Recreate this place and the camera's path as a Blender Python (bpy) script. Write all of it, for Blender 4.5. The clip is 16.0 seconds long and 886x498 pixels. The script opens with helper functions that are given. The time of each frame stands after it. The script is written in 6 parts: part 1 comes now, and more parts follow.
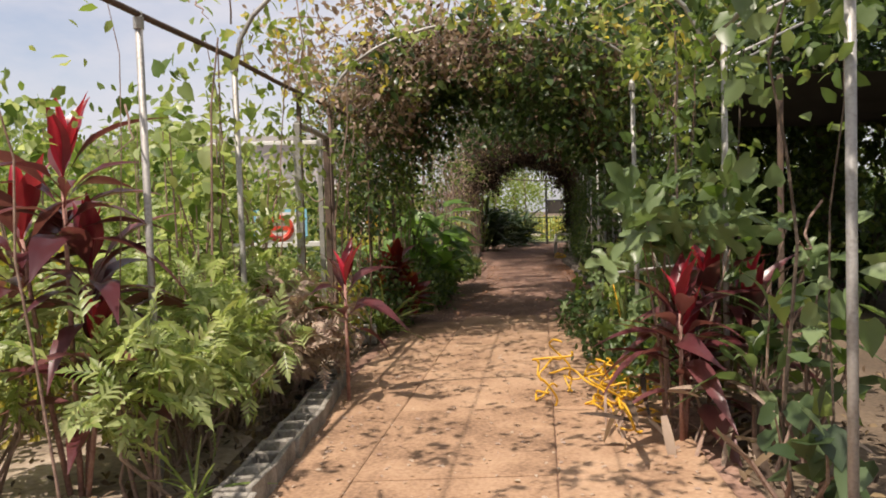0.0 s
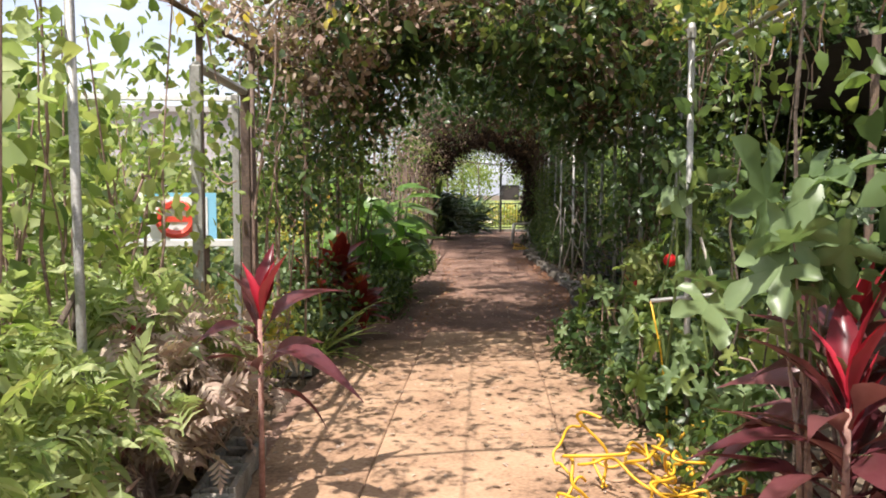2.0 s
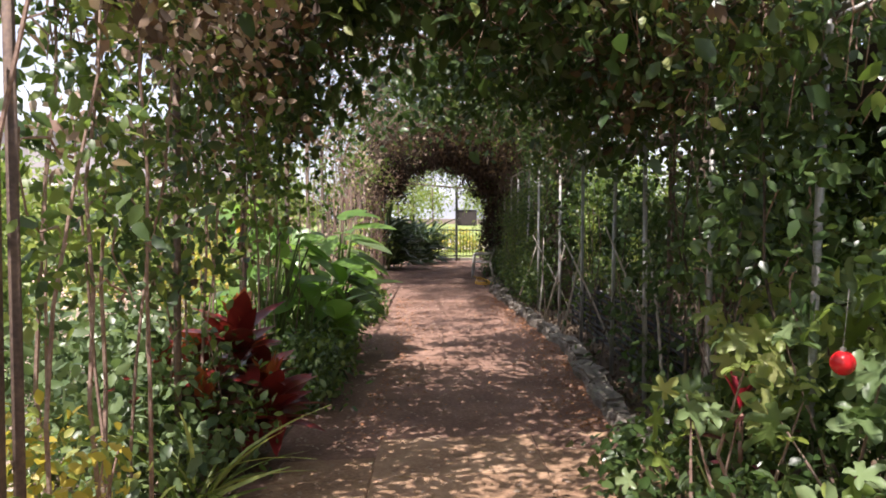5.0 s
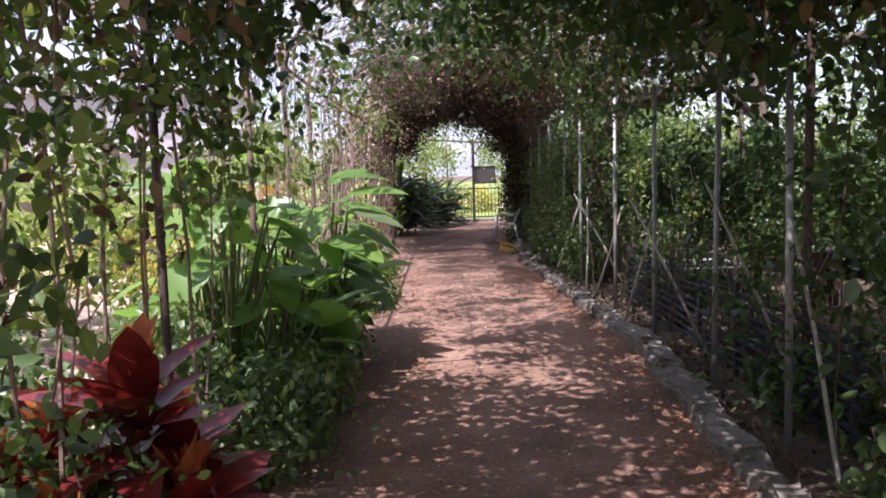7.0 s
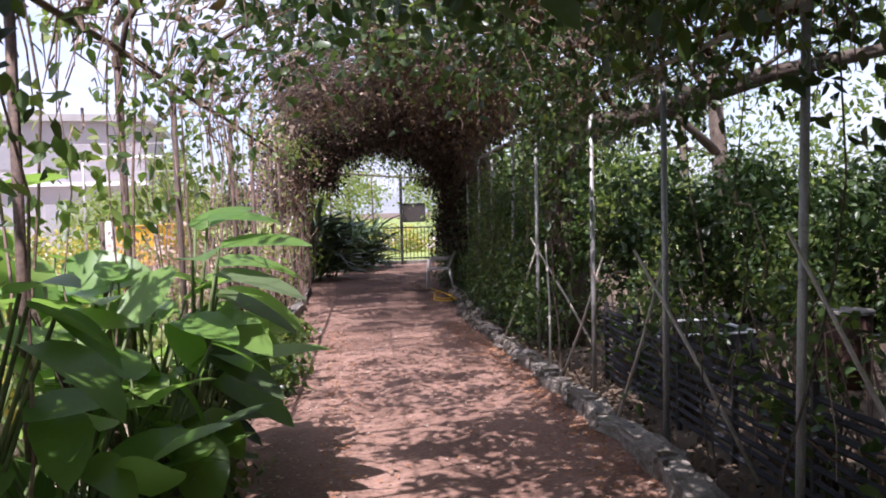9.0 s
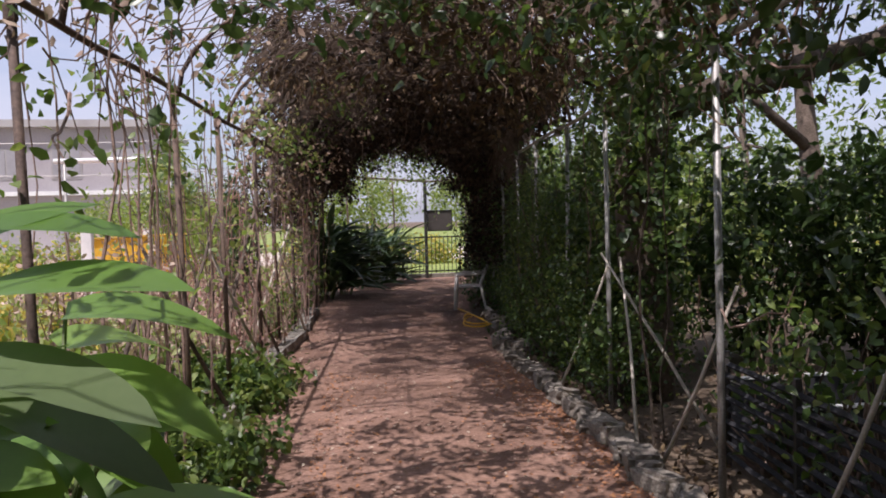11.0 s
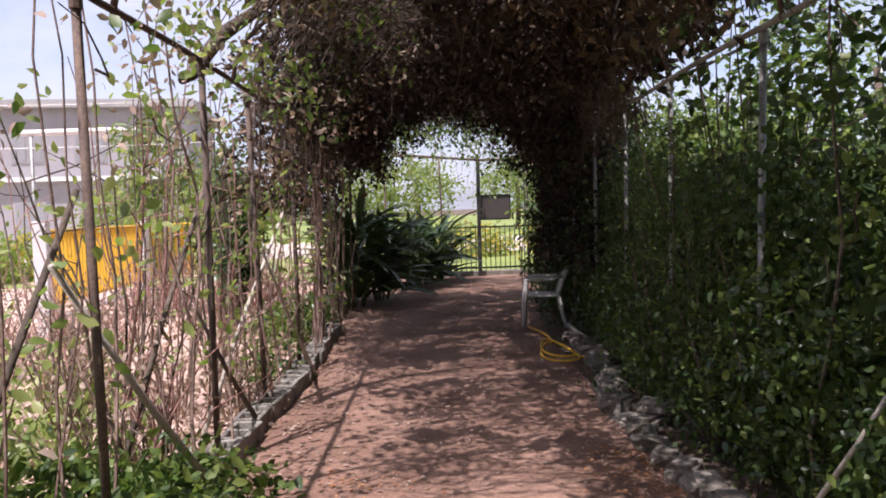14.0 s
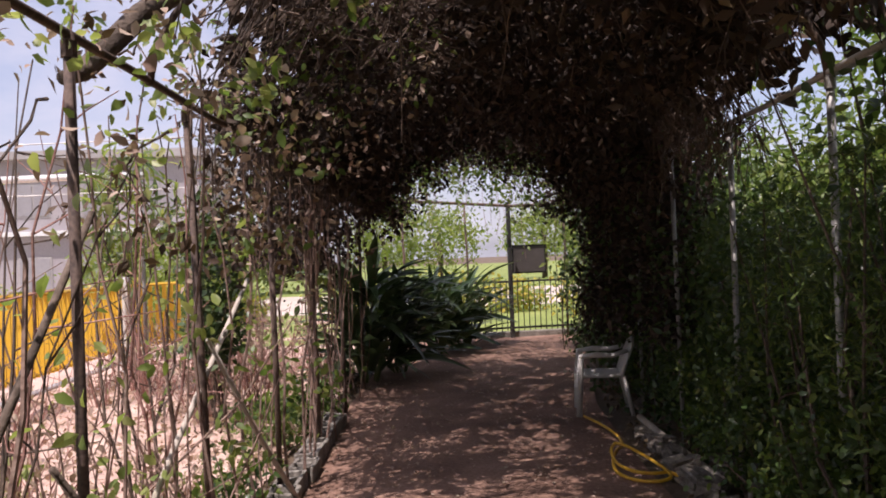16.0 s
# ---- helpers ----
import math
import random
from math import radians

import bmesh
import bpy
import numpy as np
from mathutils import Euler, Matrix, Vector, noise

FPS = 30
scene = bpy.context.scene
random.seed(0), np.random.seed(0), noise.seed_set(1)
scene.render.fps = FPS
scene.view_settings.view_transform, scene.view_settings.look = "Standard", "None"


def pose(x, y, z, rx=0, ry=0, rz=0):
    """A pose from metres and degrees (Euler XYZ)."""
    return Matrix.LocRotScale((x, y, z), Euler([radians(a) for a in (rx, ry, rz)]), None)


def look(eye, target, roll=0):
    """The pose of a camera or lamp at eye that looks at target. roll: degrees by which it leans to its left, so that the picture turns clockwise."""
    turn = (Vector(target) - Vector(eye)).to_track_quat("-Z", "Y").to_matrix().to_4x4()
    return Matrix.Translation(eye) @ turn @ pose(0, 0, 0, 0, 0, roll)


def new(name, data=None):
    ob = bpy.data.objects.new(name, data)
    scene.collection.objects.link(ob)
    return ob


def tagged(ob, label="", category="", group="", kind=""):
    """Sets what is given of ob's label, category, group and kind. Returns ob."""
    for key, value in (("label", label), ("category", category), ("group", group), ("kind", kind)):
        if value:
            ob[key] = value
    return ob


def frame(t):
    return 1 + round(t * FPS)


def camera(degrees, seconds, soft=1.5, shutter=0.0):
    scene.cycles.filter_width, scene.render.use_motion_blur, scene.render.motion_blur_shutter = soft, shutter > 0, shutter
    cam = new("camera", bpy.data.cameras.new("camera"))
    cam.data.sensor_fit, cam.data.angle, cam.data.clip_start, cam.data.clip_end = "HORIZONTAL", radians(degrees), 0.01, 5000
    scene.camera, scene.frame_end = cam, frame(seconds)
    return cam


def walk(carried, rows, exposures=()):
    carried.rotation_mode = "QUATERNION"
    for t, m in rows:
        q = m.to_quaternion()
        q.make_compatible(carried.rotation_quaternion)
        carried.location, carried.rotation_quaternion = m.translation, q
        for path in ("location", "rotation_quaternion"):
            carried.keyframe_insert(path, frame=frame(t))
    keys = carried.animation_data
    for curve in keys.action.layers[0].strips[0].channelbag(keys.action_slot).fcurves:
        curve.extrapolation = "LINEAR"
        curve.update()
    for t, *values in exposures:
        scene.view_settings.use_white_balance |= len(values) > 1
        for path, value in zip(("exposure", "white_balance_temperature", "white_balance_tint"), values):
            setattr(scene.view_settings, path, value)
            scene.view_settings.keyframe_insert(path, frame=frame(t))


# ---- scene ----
cam = camera(60.0, 16.0, soft=1.85)
PATH = [
    (0, (0.276, -4.389, 1.426), (0.311, -2.392, 1.333), -1.6),
    (0.5, (0.251, -3.851, 1.429), (0.362, -1.856, 1.356), -1.1),
    (1, (0.226, -3.343, 1.466), (0.332, -1.348, 1.38), -0.6),
    (1.5, (0.198, -2.776, 1.463), (0.349, -0.783, 1.381), -0.9),
    (2, (0.16, -2.237, 1.507), (0.344, -0.251, 1.364), 0.2),
    (2.5, (0.14, -1.867, 1.549), (0.452, 0.102, 1.386), 0.2),
    (3, (0.156, -1.337, 1.563), (0.444, 0.634, 1.383), 0.9),
    (3.5, (0.148, -0.889, 1.575), (0.512, 1.069, 1.396), 1.2),
    (4, (0.201, -0.387, 1.578), (0.524, 1.583, 1.456), 0.7),
    (4.2, (0.212, -0.164, 1.571), (0.536, 1.808, 1.492), 0.4),
    (6.3, (0.52, 1.973, 1.623), (0.776, 3.952, 1.484), -1.1),
    (6.5, (0.513, 2.247, 1.62), (0.736, 4.227, 1.451), -1.0),
    (7, (0.557, 2.839, 1.598), (0.84, 4.809, 1.407), -1.5),
    (7.5, (0.654, 3.442, 1.582), (0.952, 5.412, 1.4), -1.3),
    (8, (0.709, 3.947, 1.608), (1.099, 5.903, 1.452), -1.1),
    (8.5, (0.792, 4.468, 1.623), (1.275, 6.405, 1.499), -0.7),
    (9, (0.884, 5.007, 1.624), (1.361, 6.947, 1.524), -1.3),
    (9.2, (0.918, 5.18, 1.62), (1.369, 7.125, 1.51), -1.9),
    (11.3, (1.51, 7.688, 1.583), (1.904, 9.647, 1.513), -1.5),
    (11.5, (1.589, 7.906, 1.575), (1.961, 9.87, 1.506), -1.8),
    (12, (1.699, 8.54, 1.596), (2.067, 10.505, 1.518), -1.7),
    (12.5, (1.771, 9.164, 1.578), (2.082, 11.139, 1.503), -1.3),
    (13, (1.892, 9.786, 1.582), (2.189, 11.762, 1.495), -1.1),
    (13.5, (1.914, 10.349, 1.613), (2.177, 12.327, 1.478), -0.2),
    (14, (1.882, 10.823, 1.579), (2.172, 12.799, 1.474), -1.6),
    (14.5, (1.893, 11.333, 1.659), (2.219, 13.304, 1.547), -1.5),
    (15, (1.966, 11.814, 1.693), (2.229, 13.795, 1.605), -2.7),
    (15.5, (2.019, 12.365, 1.687), (2.346, 14.338, 1.697), -1.8),
    (16, (2.108, 12.892, 1.678), (2.345, 14.877, 1.7), -2.3),
]
EXPOSURES = [(0.0, 0.48, 6950, 16), (1.0, 0.72, 6500, 14), (1.5, 0.95, 6400, 14), (2.0, 1.05, 6400, 14), (4.0, 1.26, 6400, 14), (6.3, 1.25, 6050, 27), (8.0, 1.26, 5700, 27), (9.2, 1.05, 5800, 27), (11.3, 0.38, 6100, 23), (13.5, 0.7, 6050, 24), (14.7, 0.8, 6100, 25), (15.5, 0.42, 6250, 26), (16.0, 0.5, 6400, 27)]
walk(cam, [(t, look(eye, target, roll)) for t, eye, target, roll in PATH], EXPOSURES)

# ---- world, sun ----
SUN_AZ, SUN_EL = 222.0, 65.0     # compass of the sun: degrees from +y towards +x, and height
world = bpy.data.worlds.new("sky")
scene.world = world
world.use_nodes = True
wn = world.node_tree
sky = wn.nodes.new("ShaderNodeTexSky")
sky.sky_type = "NISHITA"
sky.sun_disc = False
sky.sun_elevation = radians(SUN_EL)
sky.sun_rotation = radians(SUN_AZ)
sky.dust_density = 2.4
wn.nodes["Background"].inputs["Strength"].default_value = 0.12
# thin broken cloud over the whole sky
cloud_co = wn.nodes.new("ShaderNodeTexCoord")
cloud_map = wn.nodes.new("ShaderNodeMapping")
cloud_map.inputs["Scale"].default_value = (1.0, 1.0, 2.6)
cloud = wn.nodes.new("ShaderNodeTexNoise")
cloud.inputs["Scale"].default_value, cloud.inputs["Detail"].default_value, cloud.inputs["Roughness"].default_value = 2.6, 7, 0.6
cloud_ramp = wn.nodes.new("ShaderNodeValToRGB")
cloud_ramp.color_ramp.elements[0].position, cloud_ramp.color_ramp.elements[0].color = 0.34, (0.25, 0.25, 0.25, 1)
cloud_ramp.color_ramp.elements[1].position, cloud_ramp.color_ramp.elements[1].color = 0.62, (0.92, 0.92, 0.92, 1)
cloud_mix = wn.nodes.new("ShaderNodeMix")
cloud_mix.data_type = "RGBA"
cloud_mix.inputs["B"].default_value = (4.6, 4.75, 5.2, 1)
wn.links.new(cloud_co.outputs["Generated"], cloud_map.inputs["Vector"])
wn.links.new(cloud_map.outputs[0], cloud.inputs["Vector"])
wn.links.new(cloud.outputs["Fac"], cloud_ramp.inputs[0])
wn.links.new(cloud_ramp.outputs[0], cloud_mix.inputs["Factor"])
wn.links.new(sky.outputs[0], cloud_mix.inputs["A"])
wn.links.new(cloud_mix.outputs["Result"], wn.nodes["Background"].inputs["Color"])
sun_data = bpy.data.lights.new("sun", "SUN")
sun_data.energy, sun_data.angle, sun_data.color = 4.2, radians(0.6), (1.0, 0.94, 0.85)
sun = new("sun", sun_data)
sx = math.sin(radians(SUN_AZ)) * math.cos(radians(SUN_EL))
sy = math.cos(radians(SUN_AZ)) * math.cos(radians(SUN_EL))
sun.matrix_world = look((sx * 60, sy * 60, 60 * math.sin(radians(SUN_EL))), (0, 0, 0))

# ---- materials ----
rng = np.random.default_rng(7)


def base_mat(name, rough=0.7, metal=0.0):
    m = bpy.data.materials.new(name)
    m.use_nodes = True
    b = m.node_tree.nodes["Principled BSDF"]
    b.inputs["Roughness"].default_value = rough
    b.inputs["Metallic"].default_value = metal
    return m, m.node_tree, b


def ramp(nt, stops):
    r = nt.nodes.new("ShaderNodeValToRGB")
    e = r.color_ramp.elements
    while len(e) < len(stops):
        e.new(0.5)
    for k, (p, c) in enumerate(stops):
        e[k].position, e[k].color = p, (*c, 1)
    return r


def noisy(name, colours, scale=4.0, fine=60.0, rough=0.8, bump=0.3, metal=0.0, dist=0.02):
    """Two scales of noise: wide stains through the colours, fine grain that shifts them and lifts the surface."""
    m, nt, b = base_mat(name, rough, metal)
    co = nt.nodes.new("ShaderNodeTexCoord")
    n1 = nt.nodes.new("ShaderNodeTexNoise")
    n1.inputs["Scale"].default_value, n1.inputs["Detail"].default_value = scale, 6
    n2 = nt.nodes.new("ShaderNodeTexNoise")
    n2.inputs["Scale"].default_value, n2.inputs["Detail"].default_value = fine, 4
    info = nt.nodes.new("ShaderNodeObjectInfo")
    nt.links.new(co.outputs["Object"], n1.inputs["Vector"])
    nt.links.new(co.outputs["Object"], n2.inputs["Vector"])
    mix = nt.nodes.new("ShaderNodeMath")
    mix.operation = "MULTIPLY_ADD"
    mix.inputs[1].default_value = 0.55
    nt.links.new(n2.outputs["Fac"], mix.inputs[0])
    half = nt.nodes.new("ShaderNodeMath")
    half.operation = "MULTIPLY_ADD"
    half.inputs[1].default_value, half.inputs[2].default_value = 0.75, -0.22
    nt.links.new(n1.outputs["Fac"], half.inputs[0])
    add = nt.nodes.new("ShaderNodeMath")
    add.operation = "MULTIPLY_ADD"
    add.inputs[1].default_value = 0.12
    nt.links.new(info.outputs["Random"], add.inputs[0])
    nt.links.new(half.outputs[0], add.inputs[2])
    nt.links.new(add.outputs[0], mix.inputs[2])
    k = len(colours)
    r = ramp(nt, [(0.25 + 0.5 * i / max(1, k - 1), c) for i, c in enumerate(colours)])
    nt.links.new(mix.outputs[0], r.inputs[0])
    nt.links.new(r.outputs[0], b.inputs["Base Color"])
    bp = nt.nodes.new("ShaderNodeBump")
    bp.inputs["Strength"].default_value, bp.inputs["Distance"].default_value = bump, dist
    nt.links.new(mix.outputs[0], bp.inputs["Height"])
    nt.links.new(bp.outputs[0], b.inputs["Normal"])
    return m


def leaf_mat(name, colours, trans=0.4, rough=0.45, glow=1.6):
    """Leaves that let light through; each leaf takes its own shade."""
    m, nt, b = base_mat(name, rough)
    g = nt.nodes.new("ShaderNodeNewGeometry")
    info = nt.nodes.new("ShaderNodeObjectInfo")
    co = nt.nodes.new("ShaderNodeTexCoord")
    n = nt.nodes.new("ShaderNodeTexNoise")
    n.inputs["Scale"].default_value, n.inputs["Detail"].default_value = 14.0, 3
    nt.links.new(co.outputs["Object"], n.inputs["Vector"])
    a = nt.nodes.new("ShaderNodeMath")
    a.operation = "ADD"
    nt.links.new(g.outputs["Random Per Island"], a.inputs[0])
    nt.links.new(info.outputs["Random"], a.inputs[1])
    f = nt.nodes.new("ShaderNodeMath")
    f.operation = "FRACT"
    nt.links.new(a.outputs[0], f.inputs[0])
    s = nt.nodes.new("ShaderNodeMath")
    s.operation = "MULTIPLY_ADD"
    s.inputs[1].default_value = 0.8
    nt.links.new(f.outputs[0], s.inputs[0])
    w = nt.nodes.new("ShaderNodeMath")
    w.operation = "MULTIPLY"
    w.inputs[1].default_value = 0.25
    nt.links.new(n.outputs["Fac"], w.inputs[0])
    nt.links.new(w.outputs[0], s.inputs[2])
    k = len(colours)
    r = ramp(nt, [(i / max(1, k - 1), c) for i, c in enumerate(colours)])
    nt.links.new(s.outputs[0], r.inputs[0])
    nt.links.new(r.outputs[0], b.inputs["Base Color"])
    t = nt.nodes.new("ShaderNodeBsdfTranslucent")
    br = nt.nodes.new("ShaderNodeMix")
    br.data_type, br.blend_type = "RGBA", "MULTIPLY"
    br.inputs["Factor"].default_value = 1.0
    br.inputs["B"].default_value = (glow * 1.05, glow * 1.08, glow * 0.74, 1)
    nt.links.new(r.outputs[0], br.inputs["A"])
    nt.links.new(br.outputs["Result"], t.inputs["Color"])
    x = nt.nodes.new("ShaderNodeMixShader")
    x.inputs[0].default_value = trans
    nt.links.new(b.outputs[0], x.inputs[1])
    nt.links.new(t.outputs[0], x.inputs[2])
    nt.links.new(x.outputs[0], nt.nodes["Material Output"].inputs["Surface"])
    return m


M_SOIL = noisy("dark_soil_with_litter", [(0.05, 0.036, 0.025), (0.12, 0.085, 0.055), (0.2, 0.15, 0.1)], 1.3, 30, 0.95, 0.8)
M_EARTH = noisy("red_brown_trodden_earth", [(0.1, 0.052, 0.034), (0.228, 0.132, 0.092), (0.365, 0.226, 0.168)], 1.5, 34, 0.95, 0.6)
M_SLAB = noisy("sandy_concrete_slab", [(0.15, 0.085, 0.05), (0.33, 0.203, 0.122), (0.45, 0.3, 0.19)], 2.4, 40, 0.9, 0.35)
M_LITTER = noisy("dry_leaf_litter_ground", [(0.34, 0.21, 0.165), (0.53, 0.37, 0.3), (0.66, 0.51, 0.42)], 1.4, 30, 0.95, 0.9)
M_PALE = noisy("pale_dry_ground", [(0.42, 0.36, 0.3), (0.55, 0.48, 0.4)], 0.4, 12, 0.95, 0.5)
M_BANK = noisy("dry_sandy_bank", [(0.13, 0.095, 0.07), (0.3, 0.235, 0.175), (0.46, 0.38, 0.3)], 1.2, 24, 0.95, 0.7)
M_GRASS = noisy("yellow_green_meadow", [(0.1, 0.14, 0.03), (0.2, 0.25, 0.06), (0.3, 0.32, 0.1)], 0.5, 9, 0.95, 0.9)
M_CONC = noisy("weathered_concrete", [(0.09, 0.08, 0.066), (0.22, 0.2, 0.17), (0.36, 0.335, 0.29)], 4.5, 55, 0.92, 0.6)
M_KERB = noisy("earth_stained_concrete", [(0.085, 0.07, 0.055), (0.21, 0.182, 0.148), (0.35, 0.32, 0.27)], 5.5, 45, 0.95, 0.9)
M_STEEL = noisy("galvanised_pipe", [(0.2, 0.19, 0.17), (0.36, 0.35, 0.33), (0.46, 0.45, 0.43)], 5, 70, 0.55, 0.15, 0.45)
M_RUST = noisy("rusty_dark_pipe", [(0.05, 0.035, 0.03), (0.13, 0.09, 0.07), (0.22, 0.15, 0.1)], 6, 60, 0.75, 0.3, 0.3)
M_BARK = noisy("brown_bark", [(0.04, 0.03, 0.022), (0.1, 0.075, 0.055), (0.17, 0.13, 0.1)], 6, 40, 0.95, 1.0)
M_DRYSTEM = noisy("dry_woody_stem", [(0.14, 0.09, 0.07), (0.27, 0.18, 0.14), (0.4, 0.3, 0.24)], 7, 50, 0.9, 0.5)
# darker dry_woody_stem; on the tunnel twigs it carries the canopy's shade
M_TWIG = noisy("dark_dry_twig", [(0.04, 0.028, 0.02), (0.1, 0.07, 0.05), (0.18, 0.13, 0.095)], 7, 50, 0.9, 0.5)
M_REDSTEM = noisy("reddish_dry_stem", [(0.17, 0.08, 0.065), (0.34, 0.18, 0.145), (0.48, 0.31, 0.25)], 7, 50, 0.9, 0.5)
M_STICK = noisy("pale_wooden_stake", [(0.28, 0.24, 0.19), (0.46, 0.41, 0.34), (0.58, 0.53, 0.45)], 8, 60, 0.85, 0.4)
M_GSTEM = noisy("green_stem", [(0.07, 0.1, 0.03), (0.14, 0.18, 0.05)], 8, 50, 0.6, 0.2)
M_YELLOW = noisy("yellow_plastic", [(0.62, 0.33, 0.02), (0.78, 0.45, 0.03)], 5, 40, 0.45, 0.1)
M_YPAINT = noisy("yellow_painted_metal", [(0.68, 0.4, 0.03), (0.8, 0.52, 0.05)], 3, 40, 0.5, 0.1)
M_WPAINT = noisy("white_paint", [(0.62, 0.62, 0.6), (0.8, 0.8, 0.78)], 3, 40, 0.5, 0.1)
M_PLASTIC = noisy("weathered_grey_white_plastic", [(0.42, 0.4, 0.37), (0.6, 0.58, 0.55)], 6, 60, 0.6, 0.15)
M_BLACK = noisy("black_iron_paint", [(0.015, 0.015, 0.014), (0.05, 0.045, 0.04)], 6, 50, 0.6, 0.2)
M_NET = noisy("black_shade_cloth", [(0.012, 0.012, 0.014), (0.04, 0.04, 0.045)], 3, 80, 0.9, 0.6)
M_BOARD = noisy("grey_brown_board", [(0.05, 0.042, 0.037), (0.085, 0.073, 0.065)], 4, 40, 0.7, 0.1)
M_WALL = noisy("pale_rendered_wall", [(0.3, 0.275, 0.285), (0.42, 0.39, 0.4)], 0.6, 14, 0.9, 0.2)
M_GLASSY = noisy("dusty_window_pane", [(0.26, 0.25, 0.26), (0.34, 0.33, 0.34)], 1, 5, 0.4, 0.02)
M_ROOF = noisy("grey_roof_sheet", [(0.3, 0.28, 0.27), (0.42, 0.4, 0.39)], 1, 20, 0.7, 0.2)
M_BLUE = noisy("light_blue_print", [(0.2, 0.5, 0.7), (0.3, 0.6, 0.78)], 2, 30, 0.4, 0.02)
M_REDP = noisy("red_print", [(0.6, 0.05, 0.035), (0.7, 0.09, 0.05)], 2, 30, 0.4, 0.02)
M_BALL = noisy("red_glossy_plastic", [(0.5, 0.01, 0.015), (0.6, 0.02, 0.025)], 3, 30, 0.15, 0.02)
M_TERRA = noisy("terracotta", [(0.22, 0.09, 0.05), (0.34, 0.15, 0.09)], 4, 40, 0.85, 0.3)
M_DRUM = noisy("rusty_brown_drum", [(0.045, 0.022, 0.016), (0.11, 0.052, 0.036)], 3, 40, 0.8, 0.4)
M_TANK = noisy("dark_grey_trough", [(0.02, 0.021, 0.024), (0.045, 0.046, 0.05)], 3, 40, 0.6, 0.2)

L_LIGHT = leaf_mat("light_green_leaf", [(0.1, 0.15, 0.035), (0.18, 0.25, 0.06), (0.28, 0.33, 0.1), (0.36, 0.37, 0.15)], 0.42)
L_MID = leaf_mat("mid_green_leaf", [(0.05, 0.09, 0.02), (0.09, 0.15, 0.03), (0.15, 0.21, 0.05), (0.22, 0.25, 0.07)], 0.4)
L_DARK = leaf_mat("dark_green_leaf", [(0.025, 0.05, 0.016), (0.05, 0.09, 0.025), (0.08, 0.12, 0.035)], 0.3, 0.35)
L_BLUE = leaf_mat("grey_green_leaf", [(0.03, 0.055, 0.024), (0.07, 0.11, 0.045), (0.15, 0.2, 0.095)], 0.3, 0.4, 1.3)
L_BROWN = leaf_mat("dry_brown_leaf", [(0.04, 0.026, 0.018), (0.08, 0.052, 0.034), (0.15, 0.1, 0.06), (0.24, 0.17, 0.085)], 0.12, 0.85, 1.1)
L_TAN = leaf_mat("tan_dry_leaf", [(0.29, 0.2, 0.155), (0.42, 0.31, 0.245), (0.48, 0.38, 0.29), (0.28, 0.16, 0.125)], 0.25, 0.8, 1.0)
L_MAROON = leaf_mat("dark_maroon_leaf", [(0.05, 0.014, 0.018), (0.1, 0.026, 0.032), (0.19, 0.075, 0.075)], 0.25, 0.3, 1.8)
L_CRIMSON = leaf_mat("bright_crimson_leaf", [(0.42, 0.02, 0.045), (0.6, 0.04, 0.07), (0.35, 0.03, 0.05)], 0.35, 0.35, 1.4)
L_WINE = leaf_mat("wine_red_leaf", [(0.12, 0.012, 0.02), (0.2, 0.02, 0.032), (0.32, 0.035, 0.05)], 0.35, 0.3, 1.6)
L_ORANGE = leaf_mat("orange_red_leaf", [(0.45, 0.1, 0.035), (0.5, 0.17, 0.05), (0.4, 0.05, 0.03)], 0.35, 0.4, 1.2)
L_RED = leaf_mat("deep_red_leaf", [(0.13, 0.016, 0.016), (0.22, 0.025, 0.022), (0.08, 0.018, 0.015)], 0.25, 0.35, 1.2)
L_BROAD = leaf_mat("broad_bright_green_leaf", [(0.09, 0.19, 0.035), (0.15, 0.27, 0.055), (0.22, 0.34, 0.08)], 0.4, 0.35)
L_STRAP = leaf_mat("glossy_dark_strap_leaf", [(0.02, 0.045, 0.02), (0.045, 0.08, 0.03), (0.1, 0.14, 0.06)], 0.2, 0.28)
L_GOLD = leaf_mat("golden_leaf", [(0.4, 0.33, 0.06), (0.48, 0.38, 0.07), (0.25, 0.28, 0.06)], 0.4)
L_LIME = leaf_mat("bright_lime_leaf", [(0.2, 0.26, 0.09), (0.34, 0.41, 0.17), (0.5, 0.54, 0.29)], 0.45, 0.35, 1.4)
# dry_brown_leaf darkened: the far tunnel's inner shade is put into the colour
L_BROWN_SHADE = leaf_mat("shaded_brown_leaf", [(0.014, 0.009, 0.007), (0.028, 0.018, 0.013), (0.05, 0.033, 0.022), (0.1, 0.066, 0.04)], 0.05, 0.9, 1.0)
L_FIG = leaf_mat("pale_fig_leaf", [(0.075, 0.125, 0.045), (0.145, 0.21, 0.085), (0.24, 0.31, 0.15)], 0.35, 0.38, 1.3)
L_RUST = leaf_mat("rust_orange_dead_leaf", [(0.2, 0.085, 0.04), (0.34, 0.15, 0.065), (0.44, 0.22, 0.1)], 0.1, 0.85, 1.0)
L_FAR = leaf_mat("sunlit_far_leaf", [(0.12, 0.17, 0.035), (0.2, 0.26, 0.06), (0.3, 0.33, 0.1)], 0.45)

# ---- builders ----


